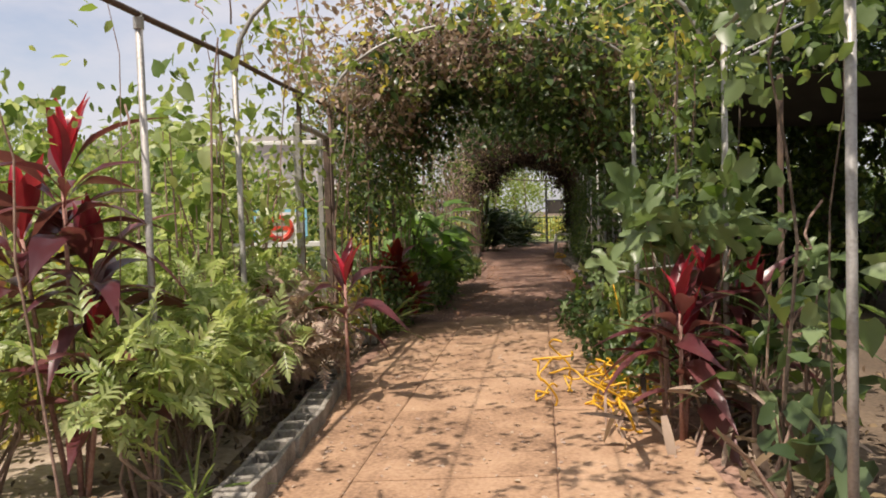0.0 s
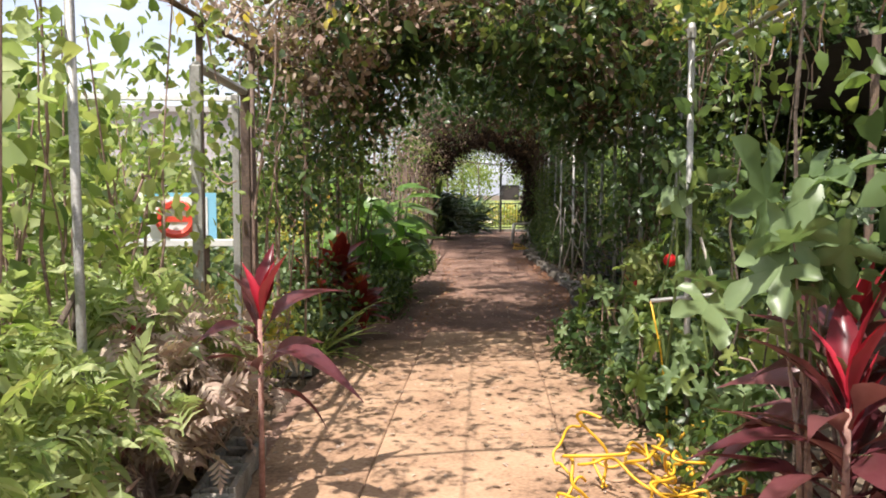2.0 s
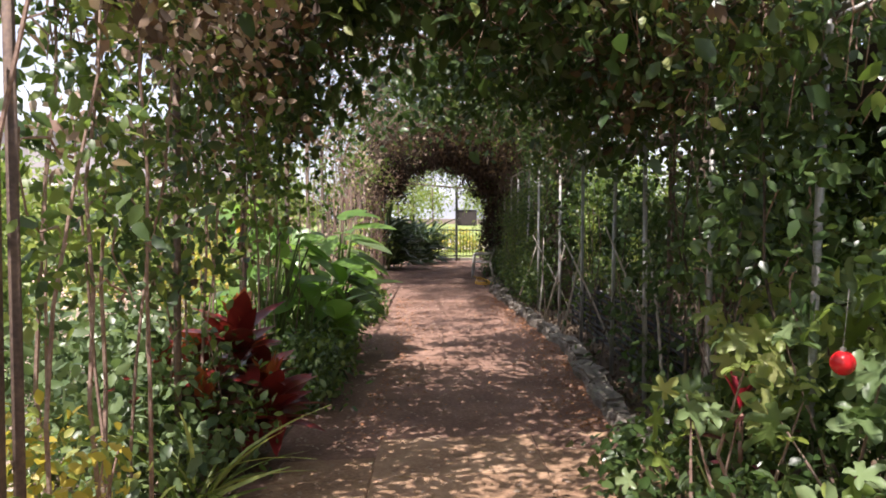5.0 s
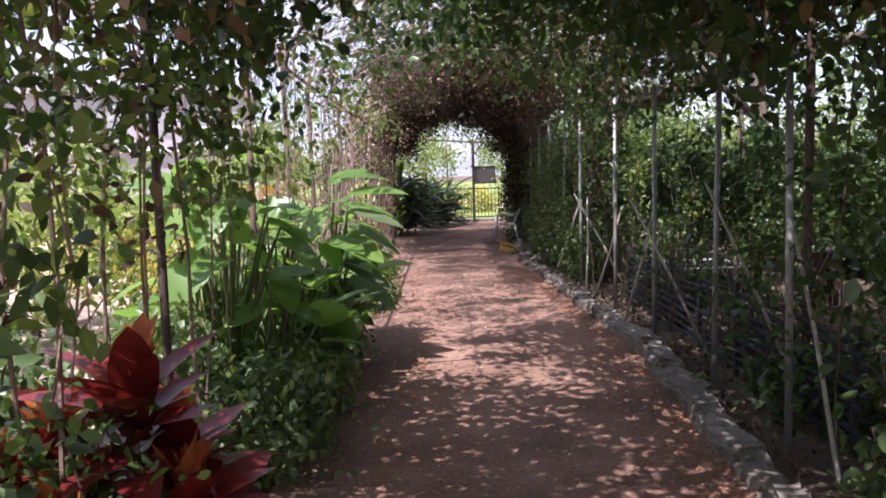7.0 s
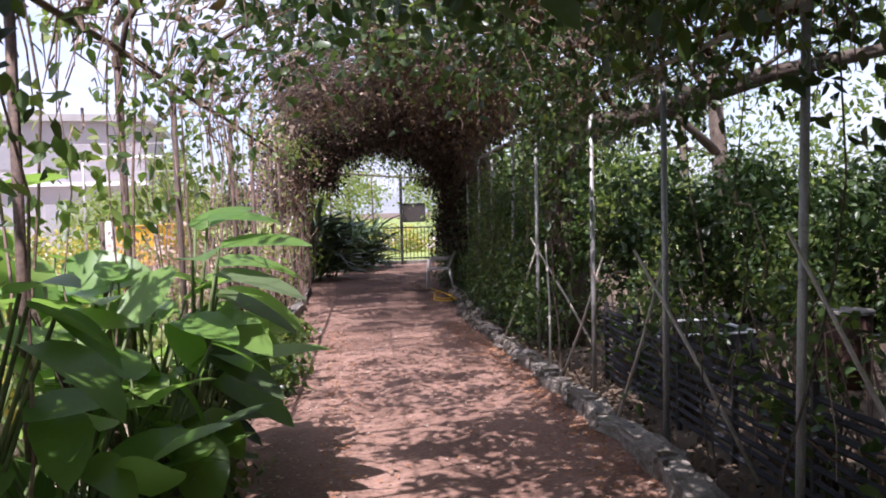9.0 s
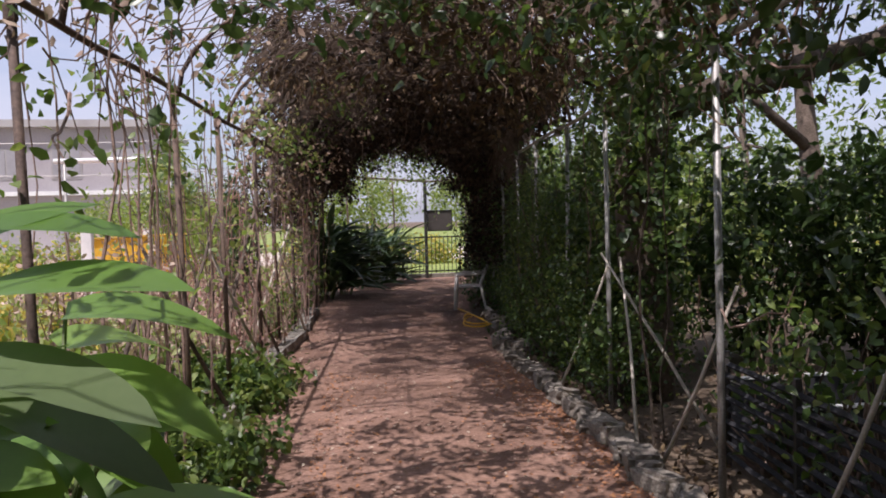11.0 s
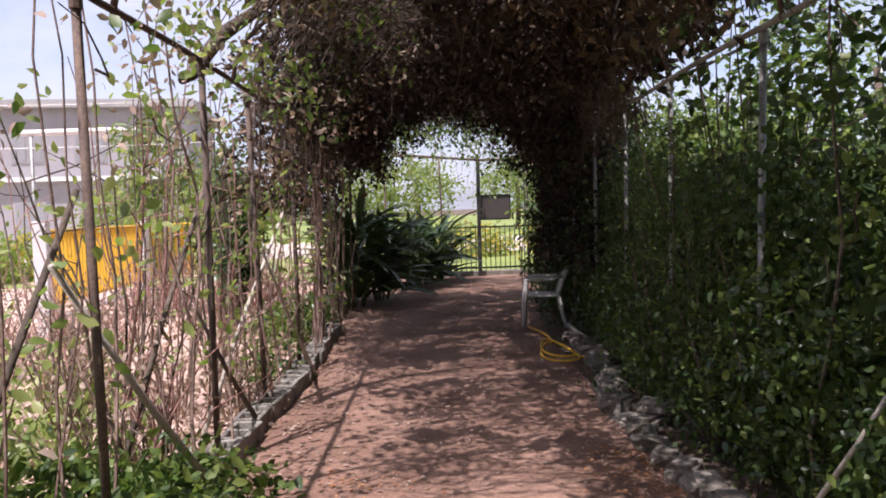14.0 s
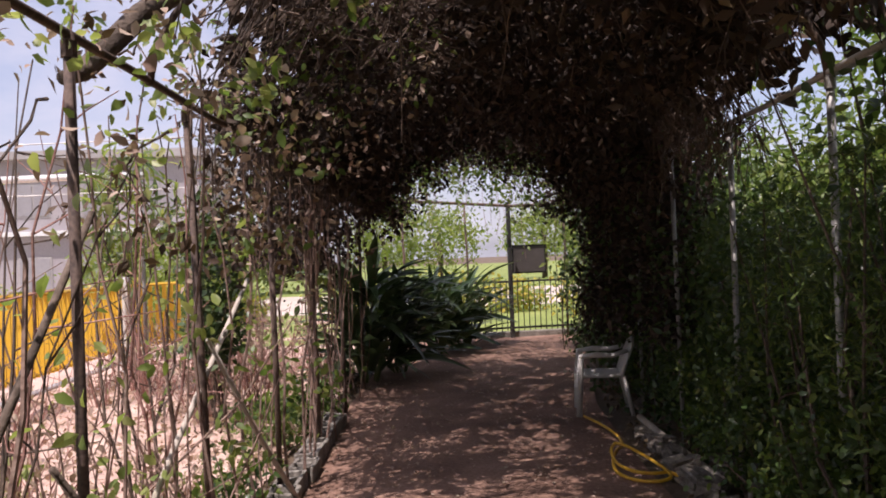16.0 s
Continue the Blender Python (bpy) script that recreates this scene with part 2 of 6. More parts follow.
class Acc:
    """Gathers pieces of one mesh."""

    def __init__(self):
        self.v, self.f, self.n = [], [], 0

    def add(self, v, f):
        v = np.asarray(v, float)
        self.v.append(v)
        self.f.append(np.asarray(f, int) + self.n)
        self.n += len(v)
        return self

    def mesh(self, name, mat, smooth=False):
        me = bpy.data.meshes.new(name)
        v = np.concatenate(self.v)
        f = np.concatenate(self.f)
        me.vertices.add(len(v))
        me.vertices.foreach_set("co", v.ravel())
        me.loops.add(f.size)
        me.loops.foreach_set("vertex_index", f.ravel())
        me.polygons.add(len(f))
        me.polygons.foreach_set("loop_start", np.arange(0, f.size, 3))
        me.update(calc_edges=True)
        me.polygons.foreach_set("use_smooth", np.full(len(f), smooth))
        me.materials.append(mat)
        return me


def part(name, acc, mat, parent=None, label="", smooth=False):
    ob = new(name, acc.mesh(name, mat, smooth) if isinstance(acc, Acc) else acc)
    if parent:
        ob.parent = parent
    return tagged(ob, label)


def thing(name, label, category, at=(0, 0, 0), group="", kind="", rz=0.0):
    ob = new(name)
    ob.empty_display_size = 0.1
    ob.matrix_world = pose(*at, 0, 0, rz)
    return tagged(ob, label, category, group, kind)


def box_data(x0, x1, y0, y1, z0, z1, bev=0.0):
    """A box, with chamfered upright and top edges where bev is given."""
    bm = bmesh.new()
    bmesh.ops.create_cube(bm, size=1)
    for v in bm.verts:
        v.co = ((x0 + x1) / 2 + v.co.x * (x1 - x0), (y0 + y1) / 2 + v.co.y * (y1 - y0), (z0 + z1) / 2 + v.co.z * (z1 - z0))
    if bev:
        bmesh.ops.bevel(bm, geom=bm.edges[:], offset=bev, segments=1, affect="EDGES")
    bmesh.ops.triangulate(bm, faces=bm.faces[:])
    bm.verts.index_update()
    v = [tuple(p.co) for p in bm.verts]
    f = [[q.index for q in p.verts] for p in bm.faces]
    bm.free()
    return np.array(v), np.array(f)


def tube_data(pts, rad, sides=6):
    pts = np.asarray(pts, float)
    n = len(pts)
    rad = np.broadcast_to(np.asarray(rad, float), (n,))
    d = np.gradient(pts, axis=0)
    d /= np.linalg.norm(d, axis=1, keepdims=True) + 1e-9
    ref = np.array([0.0, 0, 1]) if abs(d[:, 2]).mean() < 0.8 else np.array([1.0, 0, 0])
    a = np.cross(d, ref)
    a /= np.linalg.norm(a, axis=1, keepdims=True) + 1e-9
    b = np.cross(d, a)
    t = np.arange(sides) * 2 * math.pi / sides
    ring = np.cos(t)[None, :, None] * a[:, None, :] + np.sin(t)[None, :, None] * b[:, None, :]
    v = (pts[:, None, :] + ring * rad[:, None, None]).reshape(-1, 3)
    f = []
    for i in range(n - 1):
        for j in range(sides):
            p, q = i * sides + j, i * sides + (j + 1) % sides
            f += [(p, q, q + sides), (p, q + sides, p + sides)]
    v = np.vstack([v, pts[:1], pts[-1:]])
    for j in range(sides):
        f.append((j, n * sides, (j + 1) % sides))
        f.append(((n - 1) * sides + j, (n - 1) * sides + (j + 1) % sides, n * sides + 1))
    return v, np.array(f)


# leaf outlines: length along x, width along y, lift along z
T_SMALL = (np.array([(0, 0, 0), (0.45, 0.24, 0.05), (1, 0, -0.1), (0.45, -0.24, 0.05)]), np.array([(0, 2, 1), (0, 3, 2)]))
T_OVAL = (np.array([(0, 0, 0), (0.32, 0.27, 0.06), (0.32, -0.27, 0.06), (0.5, 0, 0), (0.72, 0.2, 0.0), (0.72, -0.2, 0.0), (1, 0, -0.14)]),
          np.array([(0, 3, 1), (1, 3, 4), (4, 3, 6), (0, 2, 3), (2, 5, 3), (5, 6, 3)]))
T_HEART = (np.array([(0, 0, 0), (-0.12, 0.22, 0.03), (0.15, 0.42, 0.06), (0.55, 0.32, 0.02), (1, 0, -0.18), (0.55, -0.32, 0.02), (0.15, -0.42, 0.06), (-0.12, -0.22, 0.03)]),
           np.array([(0, 2, 1), (0, 3, 2), (0, 4, 3), (0, 5, 4), (0, 6, 5), (0, 7, 6)]))
T_THIN = (np.array([(0, 0, 0), (0.45, 0.09, 0.03), (1, 0, -0.12), (0.45, -0.09, 0.03)]), np.array([(0, 2, 1), (0, 3, 2)]))


def lobed(k, deep, waist, full=0.72):
    v, f = [(0, 0, 0)], []
    for i in range(k):
        a = math.pi * 1.5 * (i / (k - 1) - 0.5)
        r = 1 - 0.35 * abs(i / (k - 1) - 0.5) * 2
        for da, rr, z in ((-waist, deep, -0.03), (-waist * 0.55, full, 0.1), (0, 1.0, -0.16), (waist * 0.55, full, 0.06), (waist, deep, -0.03)):
            v.append((0.12 + r * rr * math.cos(a + da), r * rr * math.sin(a + da), z))
        o = 1 + 5 * i
        f += [(0, o, o + 1), (0, o + 1, o + 2), (0, o + 2, o + 3), (0, o + 3, o + 4)]
    return np.array(v), np.array(f)


T_FIG = lobed(5, 0.46, 0.56, 0.86)


def cut_leaf(k=4):
    """A feathery leaf: a midrib with paired pointed lobes and an end lobe."""
    v, f = [], []
    for i in range(k):
        x = 0.18 + 0.17 * i
        r = 0.36 - 0.05 * i
        for sg in (-1, 1):
            o = len(v)
            v += [(x - 0.05, 0.01 * sg, 0), (x + 0.05, 0.01 * sg, 0), (x + r * 0.3, sg * r * 0.55, 0.05), (x + r * 0.75, sg * r * 1.05, -0.05), (x + r * 0.62, sg * r * 0.45, 0.0)]
            f += [(o, o + 4, o + 2), (o, o + 1, o + 4), (o + 2, o + 4, o + 3)]
    o = len(v)
    v += [(0, 0.012, 0), (0, -0.012, 0), (0.85, 0.012, -0.02), (0.85, -0.012, -0.02), (0.72, 0.0, 0), (0.88, 0.1, 0.02), (1.15, 0, -0.12), (0.88, -0.1, 0.02)]
    f += [(o, o + 1, o + 3), (o, o + 3, o + 2), (o + 4, o + 6, o + 5), (o + 4, o + 7, o + 6)]
    return np.array(v), np.array(f)


T_CUT = cut_leaf()


def round_lobed(k=5):
    """A large leaf with rounded fingers, a raised rim and sunken midribs."""
    v, f = [(0, 0, 0.02)], []
    for i in range(k):
        a = math.pi * 1.45 * (i / (k - 1) - 0.5)
        r = 1 - 0.32 * abs(i / (k - 1) - 0.5) * 2
        o = len(v)
        for da, rr, z in ((-0.57, 0.4, 0.0), (-0.36, 0.55, 0.08), (-0.33, 0.74, 0.09), (-0.19, 0.92, 0.02), (0, 1.0, -0.12), (0.19, 0.92, 0.0), (0.33, 0.74, 0.06), (0.36, 0.55, 0.06), (0.57, 0.4, 0.0)):
            v.append((0.1 + r * rr * math.cos(a + da), r * rr * math.sin(a + da), z))
        m = len(v)
        v.append((0.1 + r * 0.62 * math.cos(a), r * 0.62 * math.sin(a), -0.05))
        f += [(0, o, m), (m, o + 8, 0)] + [(m, o + j, o + j + 1) for j in range(8)]
    return np.array(v), np.array(f)


T_FIGBIG = round_lobed()


def unit(a):
    return a / (np.linalg.norm(a, axis=-1, keepdims=True) + 1e-9)


def leaf_data(p, u, nrm, size, tmpl):
    """All leaves at p along u, facing nrm."""
    tv, tf = tmpl
    u = unit(u)
    w = unit(np.cross(nrm, u))
    n2 = np.cross(u, w)
    s = np.asarray(size)[:, None, None]
    v = p[:, None, :] + s * (tv[None, :, 0:1] * u[:, None, :] + tv[None, :, 1:2] * w[:, None, :] + tv[None, :, 2:3] * n2[:, None, :])
    f = tf[None] + (np.arange(len(p)) * len(tv))[:, None, None]
    return v.reshape(-1, 3), f.reshape(-1, 3)


def rand_dirs(n, up=0.0, droop=0.0):
    d = rng.normal(size=(n, 3))
    d = unit(d)
    d[:, 2] += up - droop
    return unit(d)


def clumped(n, per, spread, place):
    """n points in clumps: place(k) gives k clump centres."""
    k = max(1, n // per)
    c = place(k)
    idx = rng.integers(0, k, n)
    return c[idx] + rng.normal(size=(n, 3)) * spread * rng.uniform(0.4, 1.3, (k, 1))[idx]


def scatter(p, smin, smax, tmpl, droop=0.3, up=0.7):
    n = len(p)
    return leaf_data(p, rand_dirs(n, 0, droop), rand_dirs(n, up), rng.uniform(smin, smax, n), tmpl)


# the line of the path: its edges and its middle, by the distance walked
LY = [-8, -0.5, 2, 4.6, 6.7, 9.5, 11.5, 15.5, 19, 22, 27.5, 29]
LX = [-1.3, -0.62, -0.5, -0.1, 0.3, 0.72, 1.0, 1.45, 1.72, 2.15, 2.95, 3.1]
RY = [-8, -0.6, 1.6, 6, 9, 12, 14.6, 17, 19, 21, 26, 28, 29]
RX = [1.0, 1.65, 1.95, 2.5, 3.15, 3.5, 3.75, 3.98, 4.25, 4.6, 6.0, 6.6, 6.8]


def edge_l(y):
    return np.interp(y, LY, LX)


def edge_r(y):
    return np.interp(y, RY, RX)


def mid(y):
    return 0.45 + 0.147 * np.asarray(y)


def kerb_x(y):
    """Middle of the hollow-block kerb in the second stretch."""
    return np.interp(y, [12.0, 13.4, 15.7, 18.2, 21.0], [0.57, 0.79, 1.14, 1.56, 1.9])


RAIL, CROWN, HALF = 2.5, 3.35, 1.63

# ---- ground and path ----


def sheet(name, xs0, xs1, ys, z, mat, label, lump=0.0, cols=2, kind="structure"):
    """A strip of ground between two edges, row by row, gently uneven."""
    v, f = [], []
    for y, a, b in zip(ys, xs0, xs1):
        for c in range(cols + 1):
            x = a + (b - a) * c / cols
            v.append((x, y, z + lump * noise.noise((x * 1.3, y * 1.3, 0))))
    n = cols + 1
    for i in range(len(ys) - 1):
        for c in range(cols):
            p = i * n + c
            f += [(p, p + 1, p + 1 + n), (p, p + 1 + n, p + n)]
    ob = part(name, Acc().add(v, f), mat)
    return tagged(ob, label, name.split("_")[0], "", kind)


sheet("ground", [-900, -900], [900, 900], [-900, 900], -0.03, M_SOIL, "dark bare garden soil with leaf litter")
ys = np.linspace(5.6, 28.6, 90)
sheet("path_earth", np.where((ys > 12.2) & (ys < 21), np.minimum(edge_l(ys) - 0.12, kerb_x(ys)), edge_l(ys) - 0.12), edge_r(ys) + 0.1, ys, 0.0, M_EARTH, "trodden red-brown earth path under the pergola", 0.012, 12)
ys = np.linspace(-9, 5.9, 40)
sheet("path_bed", edge_l(ys) - 0.15, edge_r(ys) + 0.25, ys, -0.012, M_EARTH, "earth bed beneath the concrete path slabs", 0.0, 2)
ys = np.linspace(14.5, 36, 120)
sheet("ground_litter", -9.0 + 0.9 * np.sin(ys * 0.55) + 0.35 * np.sin(ys * 1.9), edge_l(ys) - 0.35, ys, -0.012, M_LITTER, "pale pinkish dry leaf litter over the ground", 0.03, 20)
ys = np.linspace(-8, 14.7, 110)
sheet("ground_bank", -9.0 + 0.9 * np.sin(ys * 0.55) + 0.35 * np.sin(ys * 1.9), edge_l(ys) - 0.35, ys, -0.016, M_BANK, "pale dry sandy ground beside the path", 0.01, 16)
sheet("ground_meadow", np.full(20, -120.0), np.full(20, 140.0), np.linspace(28.9, 180, 20), -0.008, M_GRASS, "sunlit yellow-green rough grass", 0.0, 20)
sheet("road_far", np.full(2, -120.0), np.full(2, 140.0), np.array([38.0, 52.0]), 0.0, M_PALE, "pale dusty open ground beyond the fence", 0.0, 4)
sheet("ground_right", edge_r(np.linspace(6, 30, 30)) + 0.5, np.full(30, 16.0), np.linspace(6, 30, 30), -0.018, M_SOIL, "dark shaded soil under the trees", 0.03, 16)

# ---- pipe frame of the pergola ----
LEFT_POLES = [-2.0, -0.25, 1.02, 2.36, 3.4, 5.0, 6.5, 8.2, 9.53, 10.75, 12.95, 14.2, 15.75, 17.05, 18.5, 20.0, 21.5, 23.0]
RIGHT_POLES = [-3.2, -1.57, 0.4, 2.27, 3.95, 5.3, 6.75, 7.95, 9.5, 11.1, 13.27, 14.82, 16.45, 17.9, 19.3, 20.8, 22.3, 23.6]


def hoop_pts(y, lift=0.0):
    t = np.linspace(math.pi, 0, 17)
    return np.stack([mid(y) + HALF * np.cos(t), np.full(17, y), RAIL + lift + (CROWN - RAIL) * np.sin(t)], 1)


for side, ys_, mat in ((-1, LEFT_POLES, M_RUST), (1, RIGHT_POLES, M_STEEL)):
    for k, y in enumerate(ys_):
        lean = rng.normal(0, 0.02, 2)
        m_ = M_STEEL if (side > 0 or y < 2) else M_RUST
        a = Acc().add(*tube_data([(0, 0, -0.05), (lean[0] * 0.3, lean[1] * 0.3, 0.9), (lean[0], lean[1], RAIL + 0.03)], 0.021, 8))
        x = 2.09 if y == 2.27 else float(mid(y)) + side * HALF
        p_ = tagged(part("pergola_post", a, m_, None, "", True), "thin galvanised steel pipe post" if m_ is M_STEEL else "thin dark rusty steel pipe post", "post", "posts of the pergola")
        p_.location = (x, y, 0)
        part("clamp", Acc().add(*tube_data([(lean[0] * 0.98, lean[1] * 0.98, RAIL - 0.06), (lean[0], lean[1], RAIL + 0.0)], 0.029, 8)), m_, p_)
for side, mat, lab in ((-1, M_RUST, "long dark rusty pipe rail along the post tops"), (1, M_STEEL, "long galvanised pipe rail along the post tops")):
    y = np.linspace(-4, 24, 30)
    a = Acc().add(*tube_data(np.stack([mid(y) + side * HALF, y, RAIL + 0.02 + 0.012 * np.sin(y * 2.1)], 1), 0.018, 7))
    tagged(part("rail", a, mat, None, "", True), lab, "rail")
for y in (-2.0, 1.02, 3.4, 5.3, 6.75, 8.2, 9.5, 11.1, 12.95, 14.5, 16.45, 18.0, 19.3, 20.8, 22.3):
    tagged(part("pipe_hoop", Acc().add(*tube_data(hoop_pts(y), 0.017, 7)), M_STEEL if y < 9 else M_RUST, None, "", True), "curved steel pipe hoop across the pergola", "hoop", "hoops of the pergola")
for x_ in (-0.9, 0.0, 0.9):
    y = np.linspace(-2, 22.5, 16)
    z = RAIL + (CROWN - RAIL) * math.sqrt(1 - (x_ / HALF) ** 2) + 0.02
    tagged(part("purlin_wire", Acc().add(*tube_data(np.stack([mid(y) + x_, y, np.full(16, z)], 1), 0.006, 5)), M_RUST), "thin rusty wire along the hoops", "wire", "wires over the hoops")
# braces that run up and outward from the post tops on the shaded side
for y, dx, dz in ((0.4, 1.6, 0.75), (2.5, 1.6, 0.7), (3.95, 1.5, 0.7), (8.0, 1.5, 0.5), (13.27, 1.4, 0.6), (16.45, 1.4, 0.6)):
    x = float(mid(y)) + HALF
    tagged(part("roof_bar", Acc().add(*tube_data([(x, y, RAIL), (x + dx, y + 0.1, RAIL + dz)], 0.016, 6)), M_STEEL, None, "", True), "straight pipe bar rising outward from the post top", "bar", "outer roof bars")

# leaning stakes tied to the posts
STAKES = [(3.55, 7.3, 0, 3.15, 7.9, 1.5), (3.62, 8.7, 0, 3.2, 9.4, 1.35), (3.4, 10.1, 0, 3.5, 9.5, 1.4), (3.65, 11.7, 0, 3.75, 11.0, 1.2), (4.25, 12.0, 0, 3.85, 13.0, 1.3), (3.72, 12.15, 0.0, 4.1, 13.2, 1.25), (3.8, 13.9, 0, 4.0, 13.2, 1.2), (2.52, 2.36, 0.15, 2.14, 2.24, 1.25),
          (3.0, 6.2, 0.0, 3.2, 7.0, 1.4)]
for k, (x0, y0, z0, x1, y1, z1) in enumerate(STAKES):
    a = Acc().add(*tube_data([(x0, y0, z0), ((x0 + x1) / 2 + 0.02, (y0 + y1) / 2, (z0 + z1) / 2), (x1, y1, z1)], [0.014, 0.012, 0.009], 6))
    tagged(part("leaning_stake", a, M_STICK, None, "", True), "pale weathered wooden stake leaning against a post", "stake", "stakes leaning on the shaded side")
LSTAKES = [(0.95, 13.9, 0, 0.45, 12.95, 1.45), (0.2, 12.6, 0, 0.5, 12.95, 1.4), (1.3, 15.0, 0, 0.8, 14.0, 1.4), (0.45, 13.4, 0, 0.85, 14.2, 1.7), (1.35, 16.5, 0, 1.05, 15.7, 1.0),
           (0.7, 14.9, 0, 1.15, 15.9, 1.9), (1.7, 18.3, 0, 1.35, 17.0, 1.3), (0.95, 16.2, 0, 1.5, 17.5, 1.6), (-1.35, 1.6, 0, -1.05, 1.05, 1.15), (-1.5, 0.7, 0, -1.05, 1.02, 1.1), (0.3, 9.0, 0, 0.05, 8.2, 1.3), (0.35, 8.4, 0, 0.1, 9.4, 1.6)]
for x0, y0, z0, x1, y1, z1 in LSTAKES:
    a = Acc().add(*tube_data([(x0, y0, z0), ((x0 + x1) / 2 - 0.02, (y0 + y1) / 2, (z0 + z1) / 2), (x1, y1, z1)], [0.02, 0.017, 0.013], 6))
    tagged(part("leaning_stake", a, M_BARK if y0 < 15 or rng.random() < 0.6 else M_STICK, None, "", True), "dark crooked wooden stake leaning on a post", "stake", "stakes leaning on the sunny side")

# ---- kerbs ----


def hollow_block(l=0.4, w=0.2, h=0.13):
    """A concrete block lying with its two holes upward."""
    a = Acc()
    t = 0.035
    for x0, x1, y0, y1 in ((-w / 2, -w / 2 + t, -l / 2, l / 2), (w / 2 - t, w / 2, -l / 2, l / 2), (-w / 2 + t, w / 2 - t, -l / 2, -l / 2 + t), (-w / 2 + t, w / 2 - t, l / 2 - t, l / 2), (-w / 2 + t, w / 2 - t, -t / 2, t / 2)):
        a.add(*box_data(x0, x1, y0, y1, 0, h, 0.006))
    a.add(*box_data(-w / 2 + t, w / 2 - t, -l / 2 + t, l / 2 - t, 0, h * 0.35))
    return a.mesh("hollow_block", M_CONC)


HB = hollow_block()


def kerb_hollow(y0, y1, off, label, line=edge_l):
    kerb = thing("block_kerb", label, "kerb", (0, 0, 0))
    y = y0
    while y < y1:
        ob = new("hollow_block", HB)
        ob.parent = kerb
        x = float(line(y)) + off + rng.normal(0, 0.015)
        ang = math.degrees(math.atan2(float(line(y + 0.3) - line(y - 0.3)), 0.6))
        ob.matrix_local = pose(x, y, -0.01 + rng.normal(0, 0.006), rng.normal(0, 1.5), rng.normal(0, 2.5), -ang + rng.normal(0, 3))
        y += 0.415
    return kerb


kerb_hollow(-2.2, 2.35, -0.04, "kerb of grey hollow concrete blocks, weathered and dusty")
kerb_hollow(12.4, 21.0, 0.0, "kerb of old hollow concrete blocks with litter in the holes", kerb_x)


def rough_stone(sx_, sy_, sz_, seed):
    bm = bmesh.new()
    bmesh.ops.create_cube(bm, size=1)
    bmesh.ops.bevel(bm, geom=bm.edges[:], offset=0.16, segments=2, affect="EDGES")
    bmesh.ops.subdivide_edges(bm, edges=[e for e in bm.edges if e.calc_length() > 0.4], cuts=2, use_grid_fill=True)
    bmesh.ops.triangulate(bm, faces=bm.faces[:])
    for v in bm.verts:
        q = noise.noise(v.co * 2.2 + Vector((seed * 3.1, 0, 0)))
        q2 = noise.noise(v.co * 6.5 + Vector((0, seed * 5.7, 0)))
        v.co *= 1 + 0.3 * q + 0.14 * q2
        v.co = (v.co.x * sx_, v.co.y * sy_, (v.co.z + 0.42) * sz_)
    a = Acc()
    bm.verts.index_update()
    a.add([tuple(v.co) for v in bm.verts], [[v.index for v in f.verts] for f in bm.faces])
    bm.free()
    return a.mesh("kerb_stone", M_KERB)


STONES = [rough_stone(0.2, 0.5, 0.17, s) for s in range(4)] + [rough_stone(0.22, 0.28, 0.15, 9 + s) for s in range(3)]
kerb_r = thing("stone_kerb", "long kerb of rough grey concrete lumps beside the earth path", "kerb")
y = 5.6
while y < 19.8:
    ob = new("kerb_stone", STONES[int(rng.integers(0, 4)) if y < 14.5 or rng.random() < 0.3 else 4 + int(rng.integers(0, 3))])
    ob.parent = kerb_r
    x = float(edge_r(y)) + 0.08 + min(0.28, max(0.0, y - 16.6) * 0.3) + rng.normal(0, 0.02)
    ob.matrix_local = pose(x, y, -0.02 + rng.normal(0, 0.012), rng.normal(0, 4), rng.normal(0, 7), -8 + rng.normal(0, 8 if y < 14.5 else 22)) @ Matrix.Diagonal((rng.uniform(0.8, 1.15), rng.uniform(0.8, 1.1), rng.uniform(0.65, 1.1), 1))
    y += 0.36 if y < 14.5 else 0.29
for x_, y_ in ((4.75, 17.6), (4.75, 17.0), (4.8, 18.3), (4.2, 16.1), (1.75, 20.9)):
    ob = tagged(new("loose_stone", STONES[4 + int(rng.integers(0, 3))]), "loose rough grey stone lying beside the kerb", "stone", "loose stones beside the path")
    ob.matrix_world = pose(x_, y_, -0.01, 0, 0, rng.uniform(0, 180))
ob = tagged(part("concrete_block", Acc().add(*box_data(-0.2, 0.2, -0.11, 0.11, 0, 0.2, 0.012)), M_CONC), "pale concrete block at the edge of the path", "block")
ob.matrix_world = pose(-0.55, 4.2, -0.01, 0, 0, 8)

# ---- plants: kinds ----


def strap_mesh(name, mat, width=0.16, droop=0.45, fold=0.25, rows=7, tip=1.6):
    v, f = [], []
    for i in range(rows):
        t = i / (rows - 1)
        w = width * math.sin(math.pi * min(1, 0.1 + 0.9 * t) ** 0.8) ** (1 / tip) * 0.5 if t < 1 else 0.0
        w = max(w, 0.004)
        x, z = t, -droop * t * t
        v += [(x, w, z + fold * w), (x, 0, z), (x, -w, z + fold * w)]
    for i in range(rows - 1):
        p = 3 * i
        f += [(p, p + 1, p + 4), (p, p + 4, p + 3), (p + 1, p + 2, p + 5), (p + 1, p + 5, p + 4)]
    return Acc().add(v, f).mesh(name, mat, True)


